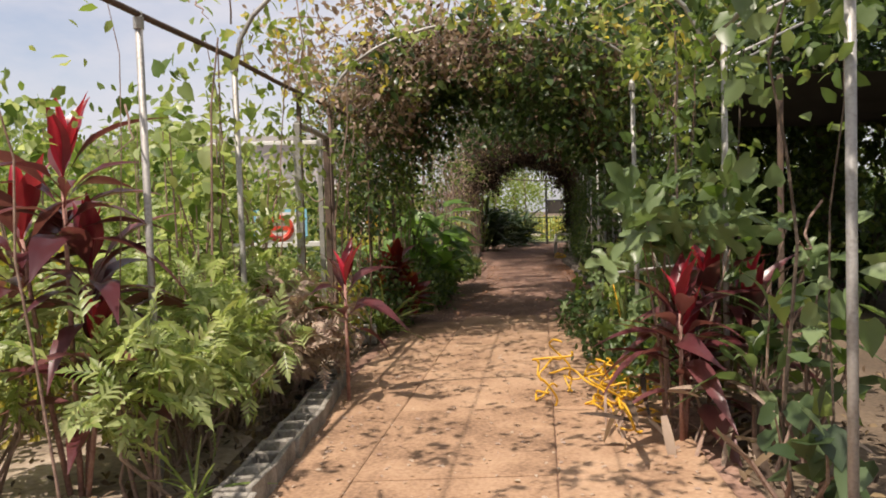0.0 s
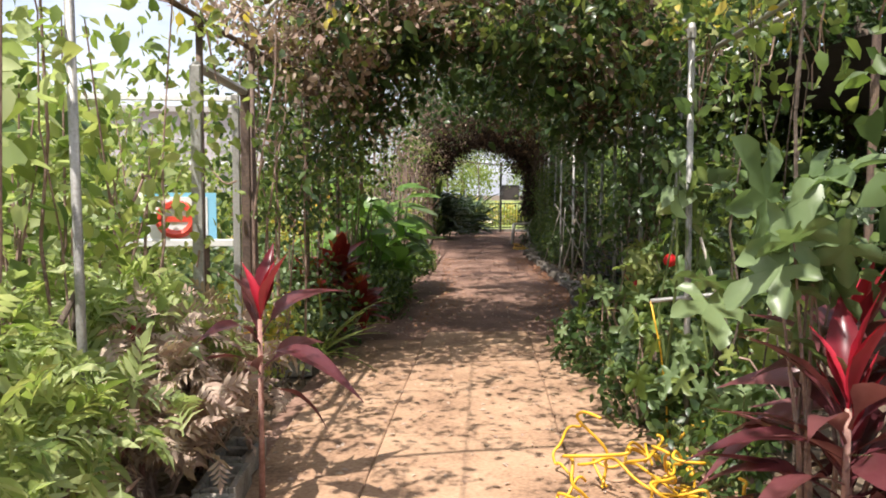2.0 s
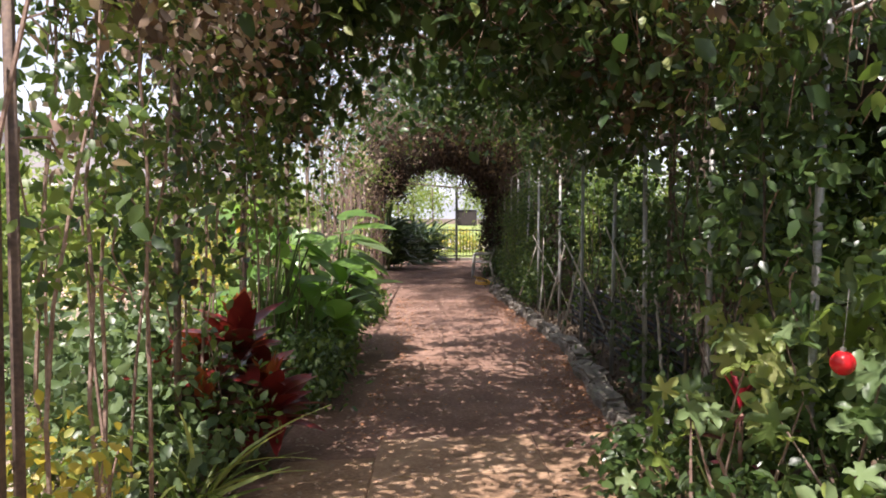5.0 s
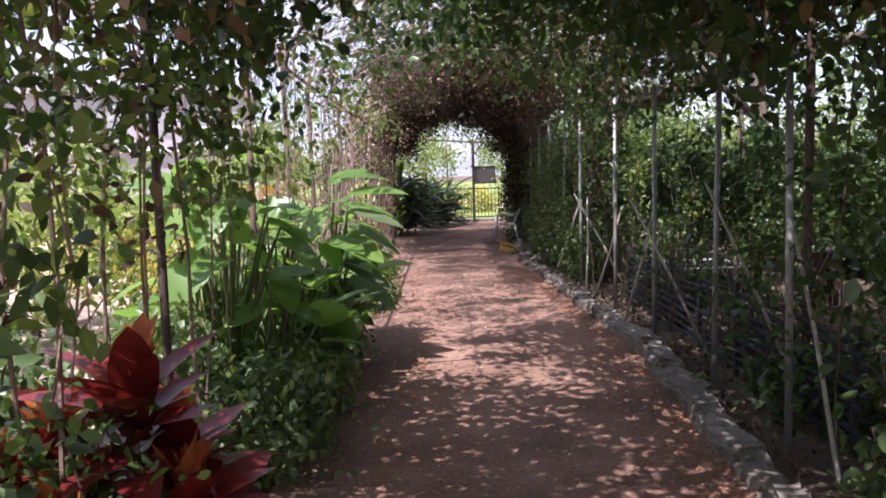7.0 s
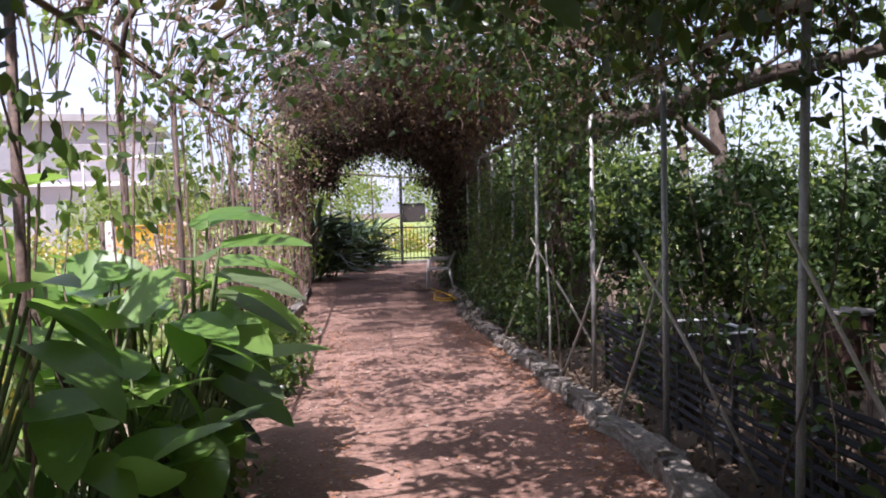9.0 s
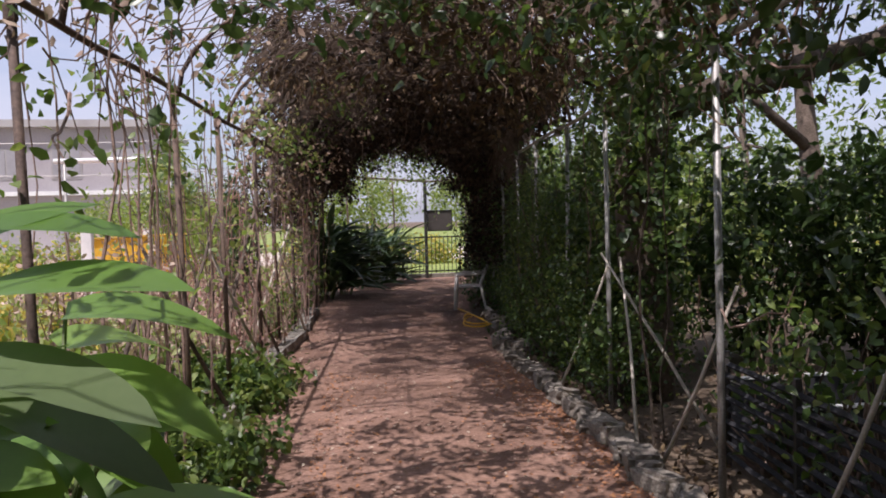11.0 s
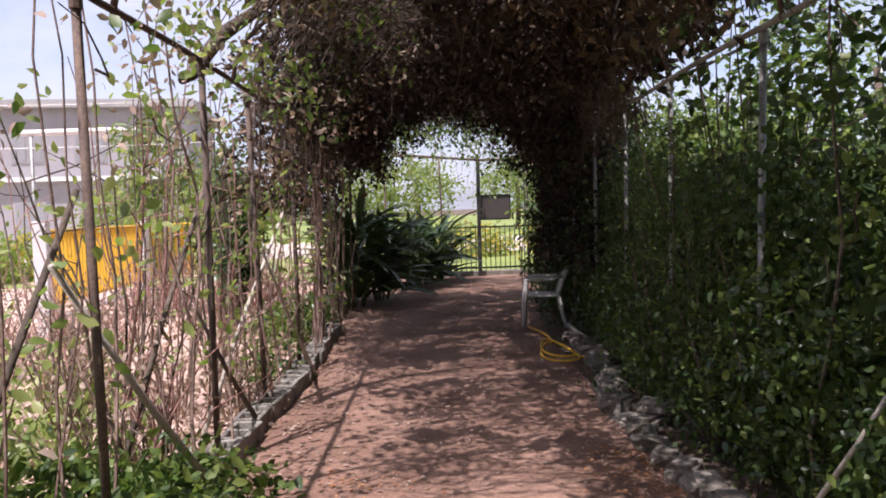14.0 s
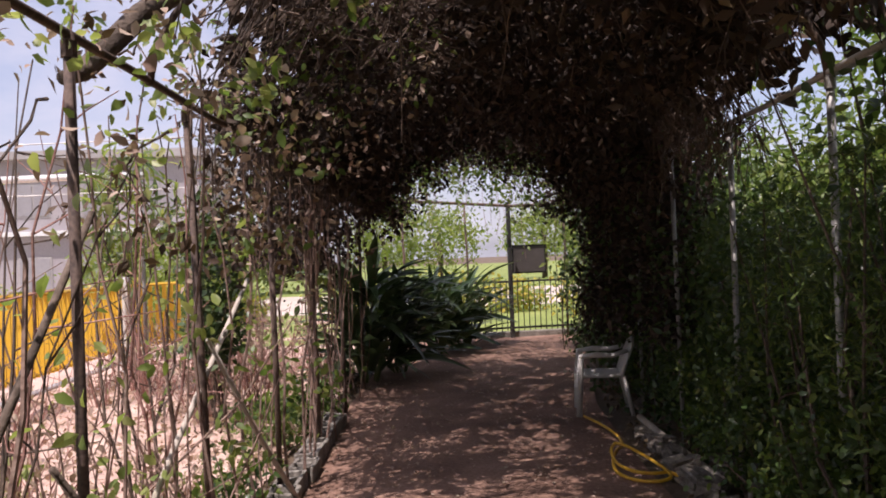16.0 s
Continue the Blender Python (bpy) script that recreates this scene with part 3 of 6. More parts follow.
def put_leaf(parent, me, base, az, el, size, wide=1.0, roll=0.0, name="leaf"):
    ob = new(name, me)
    ob.parent = parent
    ob.matrix_local = Matrix.Translation(base) @ Euler((0, 0, radians(az))).to_matrix().to_4x4() @ Euler((0, radians(-el), 0)).to_matrix().to_4x4() @ Euler((radians(roll), 0, 0)).to_matrix().to_4x4() @ Matrix.Diagonal((size, size * wide, size, 1))
    return ob




def stalked_mesh(name, mat, width, droop, fold=0.3, stalk=0.22, rows=11, twist=0.0):
    """A blade that widens out of a narrow stalk, arches over and ends in a drawn-out tip."""
    v, f = [], []
    for i in range(rows):
        t = i / (rows - 1)
        u = max(0.0, (t - stalk) / (1 - stalk))
        w = max(0.014 * (1 - t), width * 0.5 * math.sin(math.pi * u ** 0.72) ** 1.15 if 0 < u < 1 else 0.0, 0.003)
        x, z = t - 0.14 * droop * t ** 3, 0.1 * t * (1 - t) - droop * t ** 2.3
        wave = 0.012 * math.sin(t * 23.0)
        tw = twist * t
        for q in (1, 0.5, 0, -0.5, -1):
            v.append((x, q * w * math.cos(tw), z + fold * w * abs(q) + q * w * math.sin(tw) + wave * q * w * 6))
    for i in range(rows - 1):
        for k in range(4):
            p = 5 * i + k
            f += [(p, p + 1, p + 6), (p, p + 6, p + 5)]
    return Acc().add(v, f).mesh(name, mat, True)


C_MAROON = [stalked_mesh("leaf", L_MAROON, w, d, 0.35, 0.24, 11, tw) for w, d, tw in ((0.24, 0.35, 0.3), (0.2, 0.6, -0.4), (0.25, 0.75, 0.15))]
C_CRIM = [stalked_mesh("leaf", L_CRIMSON, w, d, 0.5, 0.1, 11, tw) for w, d, tw in ((0.2, 0.05, 0.2), (0.17, 0.16, -0.2))]
C_SPEAR = [stalked_mesh("leaf", L_WINE, w, d, 0.45, 0.14, 11, 0.1) for w, d in ((0.28, 0.08), (0.24, 0.2))]
C_GREEN = [stalked_mesh("leaf", L_FIG, 0.2, d, 0.3, 0.15, 11, 0.3) for d in (0.4, 0.8)]
C_ORANGE = [strap_mesh("leaf", L_ORANGE, 0.42, d, 0.3) for d in (0.05, 0.2)]
C_RED = [strap_mesh("leaf", L_RED, 0.42, d, 0.25) for d in (0.3, 0.55)]
C_STRAP = [strap_mesh("leaf", L_STRAP, 0.16, d, 0.3) for d in (0.2, 0.45, 0.7)]
C_GRASS = [strap_mesh("leaf", L_LIGHT, 0.05, d, 0.5) for d in (0.3, 0.7)]
C_BROAD = [strap_mesh("leaf", L_BROAD, 0.5, d, 0.22, 8) for d in (0.15, 0.4)]
C_BLUE = [strap_mesh("leaf", L_BLUE, 0.36, d, 0.2, 8) for d in (0.15, 0.45)]


def cordyline(x, y, heads, label, n=20, size=0.5, low=C_MAROON, top=C_CRIM, ntop=5, name="cordyline_plant"):
    """Bare canes, each with a whorl of blades; the youngest stand up bright."""
    th = thing(name, label, "plant", (x, y, 0))
    for hx, hy, hz in heads:
        part("cane", Acc().add(*tube_data([(hx * 0.25, hy * 0.25, -0.02), (hx * 0.7, hy * 0.7, hz * 0.5), (hx, hy, hz)], [0.016, 0.014, 0.011], 7)), M_REDSTEM if low is C_MAROON else M_DRYSTEM, th, "", True)
        for i in range(n):
            t = i / n
            put_leaf(th, low[int(rng.integers(0, len(low)))], (hx, hy, hz - (0.3 if low is C_MAROON else hz * 0.28) * (1 - t) - 0.04), i * 137.5 + rng.uniform(-15, 15), 8 + 62 * t + rng.normal(0, 10), size * rng.uniform(0.75, 1.1), rng.uniform(0.8, 1.15), rng.normal(0, 15))
        for i in range(2 if top is C_CRIM else 0):
            put_leaf(th, C_SPEAR[i], (hx, hy, hz - 0.02), i * 170 - 60 + rng.uniform(-40, 40), rng.uniform(68, 80), size * rng.uniform(0.7, 0.9), rng.uniform(0.9, 1.2), rng.normal(0, 15))
        for i in range(ntop):
            put_leaf(th, top[int(rng.integers(0, len(top)))], (hx, hy, hz), i * 137.5 + rng.uniform(-30, 30), rng.uniform(66, 86), size * rng.uniform(0.55, 0.85), rng.uniform(0.7, 1.1), rng.normal(0, 20))
    return th


def broad_plant(x, y, n, height, size, label, kinds=C_BROAD, spread=0.35):
    """Stalks from one root, each with a broad leaf."""
    th = thing("broad_leaf_plant", label, "plant", (x, y, 0), "broad-leaved plants beside the path")
    for i in range(n):
        az = i * 137.5 + rng.uniform(-25, 25)
        h = height * rng.uniform(0.35, 1.0)
        r = spread * rng.uniform(0.3, 1.0)
        tip = (r * math.cos(radians(az)), r * math.sin(radians(az)), h)
        part("stalk", Acc().add(*tube_data([(0.03 * math.cos(az), 0.03 * math.sin(az), -0.02), (tip[0] * 0.4, tip[1] * 0.4, h * 0.6), tip], [0.014, 0.011, 0.008], 5)), M_GSTEM, th, "", True)
        put_leaf(th, kinds[int(rng.integers(0, len(kinds)))], tip, az + rng.normal(0, 25), rng.uniform(-40, 50), size * rng.uniform(0.7, 1.15), rng.uniform(1.0, 1.4), rng.normal(0, 20))
    return th


def strap_clump(x, y, n, height, label, kinds=C_STRAP, size=0.6, name="strap_leaf_clump", wide=1.0):
    th = thing(name, label, "plant", (x, y, 0))
    for i in range(n):
        az = i * 137.5 + rng.uniform(-20, 20)
        h = height * rng.uniform(0.05, 1.0)
        r = rng.uniform(0.05, 0.4) * height * 0.5
        put_leaf(th, kinds[int(rng.integers(0, len(kinds)))], (r * math.cos(radians(az)), r * math.sin(radians(az)), max(0.02, h * 0.62)), az, rng.uniform(5, 75), size * rng.uniform(0.7, 1.2), wide * rng.uniform(0.8, 1.2), rng.normal(0, 25))
    if height > 0.8:
        for i in range(14):
            az = rng.uniform(0, 6.28)
            part("stem", Acc().add(*tube_data([(0.1 * math.cos(az), 0.1 * math.sin(az), -0.02), (0.25 * height * math.cos(az), 0.25 * height * math.sin(az), height * 0.6)], [0.014, 0.008], 5)), M_GSTEM, th)
    return th


def shrub(x, y, rx, ry, z0, z1, n, leaf, mat, smin, smax, label, per=14, stems=9, stem_mat=None, spread=0.09, droop=0.3, name="shrub", group="", up=0.7):
    """Branches from one foot, and clumps of leaves at uneven heights with gaps between."""
    th = thing(name, label, "shrub", (x, y, 0), group)

    def place(k):
        d = rand_dirs(k)
        r = rng.uniform(0.45, 1.0, k) ** 0.6
        return np.stack([d[:, 0] * rx * r, d[:, 1] * ry * r, (z0 + z1) / 2 + d[:, 2] * (z1 - z0) / 2 * r], 1)

    p = clumped(n, per, spread, place)
    p[:, 2] = np.maximum(p[:, 2], 0.02)
    for i in range(stems):
        e = p[int(rng.integers(0, n))]
        b = np.array([rng.normal(0, 0.06), rng.normal(0, 0.06), -0.03])
        m_ = (b + e) / 2 + rng.normal(0, 0.06, 3)
        part("branch", Acc().add(*tube_data([b, m_, e], [0.014, 0.009, 0.004], 5)), stem_mat or M_DRYSTEM, th)
    mats = mat if isinstance(mat, tuple) else (mat,)
    cut = np.array_split(p, len(mats))
    for q, m_ in zip(cut, mats):
        tagged(part("foliage", Acc().add(*scatter(q, smin, smax, leaf, droop, up)), m_, th, "", True), kind="stuff")
    return th


def surface(n, y0, y1, zone, z0=0.0, z1=2.5, thick=0.12):
    """Points on the pergola's skin: 'l' and 'r' are its sides, 't' its roof."""
    y = rng.uniform(y0, y1, n)
    o = rng.normal(0, thick, n)
    if zone[0] == "t":
        a = rng.uniform(*{"t": (0.0, math.pi), "tr": (0.0, 1.75), "tl": (1.75, math.pi), "tc": (0.4, 2.5), "ts": (0.5, 1.75), "tq": (0.05, 1.15), "to": (0.2, 2.5)}[zone], n)
        # 'to' is an added layer above the roof leaves, there to block light
        if zone == "to":
            o = 0.3 + np.abs(o)
        return np.stack([mid(y) + (HALF + o) * np.cos(a), y, RAIL + (CROWN - RAIL) * np.sin(a) + o * 0.7], 1)
    s = -1 if zone[0] == "l" else 1
    return np.stack([mid(y) + s * (HALF + 0.04) + o + {"rb": 0.34, "lb": -0.38}.get(zone, 0.0), y, rng.uniform(z0, z1, n)], 1)


def vine(y0, y1, zones, label, twigs=0, hang=0, twig_mat=None, name="climbing_vine", lefts=0.65):
    """One stretch of climber on the frame. zones: (zone, z0, z1, n, leaf, size, material, thickness, clump)."""
    th = thing(name, label, "vine", (float(mid(y0)), y0, 0), "climbers on the pergola")
    inv = np.array([float(mid(y0)), y0, 0])
    st = Acc()
    for zone, z0, z1, n, leaf, size, mat, thick, per in zones:
        p = clumped(n, per, 0.1 if per < 50 else 0.26, lambda k: surface(k, y0, y1, zone, z0, z1, thick)) - inv
        p[:, 2] = np.maximum(p[:, 2], 0.02)
        tagged(part("foliage", Acc().add(*scatter(p, size * 0.6, size * 1.3, leaf, 0.5, 0.6)), mat, th, "", True), kind="stuff")
        for i in range(max(2, n // 160)):       # runners through the leaves
            q = surface(1, y0, y1, zone, z0, z1, thick * 0.7)[0] - inv
            steps = [q]
            d = rng.normal(0, 0.7, 3) * np.array([0.5, 1, 1])
            for j in range(5):
                d = d * 0.7 + rng.normal(0, 0.5, 3) * np.array([0.6, 1, 1]) + np.array([0, 0, -0.12])
                steps.append(steps[-1] + d * 0.1)
            st.add(*tube_data(steps, np.linspace(0.007, 0.003, 6), 4))
    for i in range(hang):                        # stems that climb from the ground to the rail
        side = -1 if rng.random() < lefts else 1
        y = rng.uniform(y0, y1)
        x = float(mid(y)) + side * (HALF + rng.normal(0.02, 0.08))
        zs = np.linspace(-0.02, RAIL + rng.uniform(0, 0.3), 7)
        w = np.cumsum(rng.normal(0, 0.045, (7, 2)), 0)
        part("stem", Acc().add(*tube_data(np.stack([x + w[:, 0], y + w[:, 1], zs], 1) - inv, np.linspace(0.012, 0.006, 7) * rng.uniform(0.4, 1.1), 5)), M_DRYSTEM if side < 0 else M_BARK, th)
    if st.n:
        tagged(part("runner_tangle", st, twig_mat or M_DRYSTEM, th), kind="stuff")
    if twigs:
        tw = Acc()
        a = rng.uniform(0.5, 2.45, twigs) if 12 < y0 < 17 else rng.uniform(-0.15, math.pi + 0.15, twigs)
        y = rng.uniform(y0, y1, twigs)
        for i in range(twigs):
            r = rng.normal(0, 0.12)
            b = np.array([float(mid(y[i])) + (HALF + r) * math.cos(a[i]), y[i], RAIL + (CROWN - RAIL + r) * math.sin(a[i])]) - inv
            ta = np.array([-math.sin(a[i]), 0.0, math.cos(a[i]) * 0.55]) * (1 if rng.random() < 0.5 else -1)
            d = ta * rng.uniform(0.15, 0.45) + rng.normal(0, 0.1, 3) + np.array([0, 0, -0.06])
            tw.add(*tube_data([b, b + d * 0.5 + rng.normal(0, 0.03, 3), b + d + np.array([0, 0, -0.06])], [0.006, 0.005, 0.003], 3))
        tagged(part("twig_tangle", tw, twig_mat or M_DRYSTEM, th), kind="stuff")
    return th


def tree(x, y, trunk_pts, rad, limbs, crowns, mat, label, size=0.09, per=24, bark=None, group="", spread=0.22, leaf=None):
    """A tapered trunk, its limbs, and a crown of small leaves in uneven clumps. crowns: (cx, cy, cz, rx, ry, rz, n)."""
    th = thing("tree", label, "tree", (x, y, 0), group)
    a = Acc().add(*tube_data(trunk_pts, np.linspace(rad, rad * 0.55, len(trunk_pts)), 10))
    part("trunk", a, bark or M_BARK, th, "", True)
    for pts, r in limbs:
        part("limb", Acc().add(*tube_data(pts, np.linspace(r, r * 0.45, len(pts)), 8)), bark or M_BARK, th, "", True)
    cr = Acc()
    for cx, cy, cz, rx, ry, rz, n in crowns:
        def place(k):
            d = rand_dirs(k)
            r = rng.uniform(0.2, 1.0, (k, 1)) ** 0.5
            return np.array([cx, cy, cz]) + d * r * np.array([rx, ry, rz])
        p = clumped(n, per, spread, place)
        p[:, 2] = np.maximum(p[:, 2], 0.15)
        cr.add(*scatter(p, size * 0.6, size * 1.3, leaf or T_SMALL, 0.3, 0.6))
        for i in range(5):
            e = p[int(rng.integers(0, n))]
            b = np.array(trunk_pts[-1]) * 0.8 + np.array(trunk_pts[0]) * 0.2
            part("branch", Acc().add(*tube_data([b, (b + e) / 2 + rng.normal(0, 0.15, 3), e], [rad * 0.3, rad * 0.18, 0.01], 5)), bark or M_BARK, th)
    part("crown", cr, mat, th)
    return th

# ---- climbers, stretch by stretch ----
G_LOOSE = "light green climber sprawling loosely over the pipe frame"
G_MIX = "green climber mixed with dry brown growth over the hoops"
G_BROWN = "dense dry brown climber matted over the hoops"
# front: open to the sky
# 'tc' leaves of these two stretches: out of view, added to dapple the path
vine(-2.5, 1.0, [("tc", 0, 0, 1000, T_OVAL, 0.1, L_LIGHT, 0.15, 9), ("l", 1.5, 2.6, 110, T_OVAL, 0.08, L_LIGHT, 0.2, 8), ("tr", 0, 0, 350, T_OVAL, 0.1, L_MID, 0.14, 12), ("tl", 0, 0, 140, T_OVAL, 0.09, L_LIGHT, 0.14, 9), ("r", 0.5, 2.5, 80, T_HEART, 0.12, L_FIG, 0.14, 4), ("r", 1.9, 2.9, 420, T_OVAL, 0.09, L_MID, 0.2, 12)], G_LOOSE, 0, 8, None, "climbing_vine", 0.3)
vine(-5.5, -2.5, [("tc", 0, 0, 900, T_OVAL, 0.1, L_LIGHT, 0.15, 9), ("r", 1.0, 2.7, 500, T_OVAL, 0.09, L_MID, 0.2, 10)], G_LOOSE, 0, 4, None, "climbing_vine", 0.2)
vine(1.0, 3.2, [("l", 0.8, 1.6, 90, T_OVAL, 0.08, L_LIGHT, 0.15, 6), ("l", 1.3, 2.5, 260, T_OVAL, 0.085, L_LIGHT, 0.18, 8), ("t", 0, 0, 500, T_OVAL, 0.09, L_LIGHT, 0.15, 12), ("tr", 0, 0, 450, T_OVAL, 0.1, L_DARK, 0.2, 12), ("tr", 0, 0, 500, T_OVAL, 0.1, L_LIGHT, 0.18, 12), ("r", 1.3, 2.8, 700, T_OVAL, 0.08, L_MID, 0.2, 10), ("r", 0.4, 1.7, 40, T_FIG, 0.11, L_BLUE, 0.15, 4), ("t", 0, 0, 420, T_OVAL, 0.08, L_GOLD, 0.15, 7), ("tl", 0, 0, 520, T_OVAL, 0.065, L_TAN, 0.2, 14)], G_LOOSE, 60, 10, None, "climbing_vine", 0.4)
vine(3.5, 5.2, [("l", 1.3, 2.6, 1150, T_OVAL, 0.07, L_MID, 0.2, 12), ("l", 1.2, 2.7, 1000, T_OVAL, 0.075, L_DARK, 0.25, 12), ("t", 0, 0, 2200, T_OVAL, 0.085, L_BROWN, 0.2, 14), ("t", 0, 0, 1800, T_OVAL, 0.085, L_LIGHT, 0.25, 14), ("tr", 0, 0, 1400, T_OVAL, 0.085, L_DARK, 0.25, 14), ("r", 1.2, 2.8, 2000, T_OVAL, 0.08, L_DARK, 0.25, 12), ("tc", 0, 0, 1300, T_OVAL, 0.12, L_DARK, 0.2, 90), ("tl", 0, 0, 2400, T_OVAL, 0.07, L_TAN, 0.25, 16), ("l", 1.8, 2.8, 220, T_OVAL, 0.065, L_TAN, 0.25, 14)], G_MIX, 600, 14)
vine(5.2, 7.4, [("l", 1.5, 2.8, 1500, T_OVAL, 0.075, L_MID, 0.25, 12), ("l", 1.8, 2.8, 700, T_OVAL, 0.08, L_DARK, 0.25, 12), ("l", 1.2, 2.7, 700, T_OVAL, 0.07, L_BROWN, 0.25, 12), ("t", 0, 0, 5200, T_OVAL, 0.085, L_BROWN, 0.22, 14), ("t", 0, 0, 2600, T_OVAL, 0.085, L_DARK, 0.25, 14), ("t", 0, 0, 3200, T_OVAL, 0.12, L_DARK, 0.2, 70), ("tc", 0, 0, 1700, T_OVAL, 0.14, L_DARK, 0.2, 110), ("r", 2.0, 2.8, 700, T_OVAL, 0.075, L_DARK, 0.24, 12), ("r", 0.4, 2.0, 700, T_OVAL, 0.075, L_DARK, 0.24, 8), ("tc", 0, 0, 1200, T_OVAL, 0.12, L_DARK, 0.2, 60), ("to", 0, 0, 900, T_OVAL, 0.13, L_DARK, 0.1, 45)], G_MIX, 700, 16)
vine(7.4, 9.6, [("l", 1.5, 2.7, 480, T_OVAL, 0.08, L_MID, 0.25, 11), ("tr", 0, 0, 700, T_OVAL, 0.08, L_DARK, 0.25, 14), ("tr", 0, 0, 900, T_OVAL, 0.08, L_MID, 0.25, 14), ("t", 0, 0, 500, T_OVAL, 0.08, L_BROWN, 0.2, 14), ("ts", 0, 0, 2600, T_OVAL, 0.12, L_DARK, 0.2, 90), ("tc", 0, 0, 1500, T_OVAL, 0.11, L_DARK, 0.2, 70), ("to", 0, 0, 900, T_OVAL, 0.13, L_DARK, 0.1, 45), ("r", 2.1, 2.8, 500, T_OVAL, 0.075, L_DARK, 0.24, 12), ("r", 0.3, 2.1, 90, T_OVAL, 0.08, L_DARK, 0.2, 6)], G_MIX, 400, 16, None, "climbing_vine", 0.85)
vine(9.6, 12.6, [("l", 1.6, 2.7, 260, T_OVAL, 0.08, L_MID, 0.25, 11), ("tq", 0, 0, 900, T_OVAL, 0.08, L_DARK, 0.25, 14), ("tr", 0, 0, 900, T_OVAL, 0.08, L_MID, 0.25, 14), ("tr", 0, 0, 900, T_OVAL, 0.08, L_BROWN, 0.2, 14), ("tc", 0, 0, 2600, T_OVAL, 0.1, L_DARK, 0.2, 70), ("tl", 0, 0, 260, T_OVAL, 0.06, L_TAN, 0.24, 8), ("tl", 0, 0, 420, T_OVAL, 0.09, L_DARK, 0.2, 40), ("to", 0, 0, 500, T_OVAL, 0.12, L_DARK, 0.1, 40), ("r", 2.2, 2.8, 900, T_OVAL, 0.075, L_DARK, 0.24, 12), ("r", 0.3, 2.0, 80, T_OVAL, 0.08, L_DARK, 0.2, 6)], G_MIX, 500, 16, None, "climbing_vine", 0.85)
vine(12.6, 14.2, [("l", 2.0, 2.7, 140, T_OVAL, 0.085, L_MID, 0.2, 7), ("l", 0.2, 1.6, 80, T_OVAL, 0.07, L_LIGHT, 0.22, 6), ("ts", 0, 0, 700, T_OVAL, 0.08, L_MID, 0.24, 14), ("ts", 0, 0, 2800, T_SMALL, 0.09, L_BROWN, 0.2, 14), ("tl", 0, 0, 260, T_OVAL, 0.06, L_TAN, 0.24, 8), ("rb", 1.8, 2.9, 500, T_OVAL, 0.07, L_DARK, 0.28, 14), ("rb", 1.4, 2.7, 200, T_OVAL, 0.075, L_MID, 0.26, 12), ("r", 0.3, 2.6, 120, T_HEART, 0.09, L_DARK, 0.08, 5)], G_BROWN, 900, 7, M_TWIG, "climbing_vine", 0.8)
vine(14.2, 16.2, [("l", 1.9, 2.7, 130, T_OVAL, 0.055, L_TAN, 0.2, 6), ("l", 0.4, 2.7, 150, T_OVAL, 0.07, L_LIGHT, 0.2, 7), ("tc", 0, 0, 4600, T_SMALL, 0.09, L_BROWN, 0.22, 14), ("ts", 0, 0, 1500, T_SMALL, 0.1, L_BROWN_SHADE, 0.24, 14), ("to", 0, 0, 200, T_OVAL, 0.15, L_BROWN_SHADE, 0.1, 30), ("tl", 0, 0, 300, T_OVAL, 0.07, L_LIGHT, 0.22, 12), ("tl", 0, 0, 350, T_OVAL, 0.055, L_TAN, 0.25, 9), ("rb", 1.7, 2.9, 600, T_OVAL, 0.07, L_DARK, 0.28, 14), ("rb", 0.0, 1.9, 6000, T_OVAL, 0.06, L_DARK, 0.24, 16)], G_BROWN, 1500, 6, M_TWIG, "climbing_vine", 1.0)
vine(16.2, 17.5, [("to", 0, 0, 800, T_OVAL, 0.15, L_BROWN_SHADE, 0.1, 30), ("l", 1.7, 2.8, 160, T_SMALL, 0.07, L_BROWN, 0.2, 8), ("l", 0.5, 2.7, 150, T_OVAL, 0.075, L_LIGHT, 0.2, 7), ("ts", 0, 0, 5200, T_SMALL, 0.09, L_BROWN_SHADE, 0.25, 16), ("tl", 0, 0, 330, T_OVAL, 0.075, L_MID, 0.25, 10), ("tl", 0, 0, 260, T_OVAL, 0.06, L_TAN, 0.26, 8), ("rb", 0.0, 1.9, 3400, T_OVAL, 0.06, L_DARK, 0.26, 16)], G_BROWN, 1100, 4, M_TWIG, "climbing_vine", 0.95)
vine(17.5, 19.2, [("to", 0, 0, 1900, T_OVAL, 0.15, L_BROWN_SHADE, 0.1, 30), ("l", 1.7, 2.8, 500, T_SMALL, 0.07, L_BROWN, 0.2, 10), ("l", 1.3, 2.8, 320, T_OVAL, 0.055, L_TAN, 0.22, 9), ("l", 0.3, 2.7, 260, T_OVAL, 0.07, L_MID, 0.2, 7), ("ts", 0, 0, 6000, T_SMALL, 0.09, L_BROWN_SHADE, 0.25, 16), ("tl", 0, 0, 2000, T_SMALL, 0.09, L_BROWN_SHADE, 0.22, 14), ("tl", 0, 0, 450, T_OVAL, 0.06, L_TAN, 0.26, 12), ("tl", 0, 0, 600, T_OVAL, 0.075, L_MID, 0.25, 10), ("rb", 0.0, 2.0, 4200, T_OVAL, 0.06, L_DARK, 0.26, 16)], G_BROWN, 2000, 8, M_TWIG, "climbing_vine", 0.95)
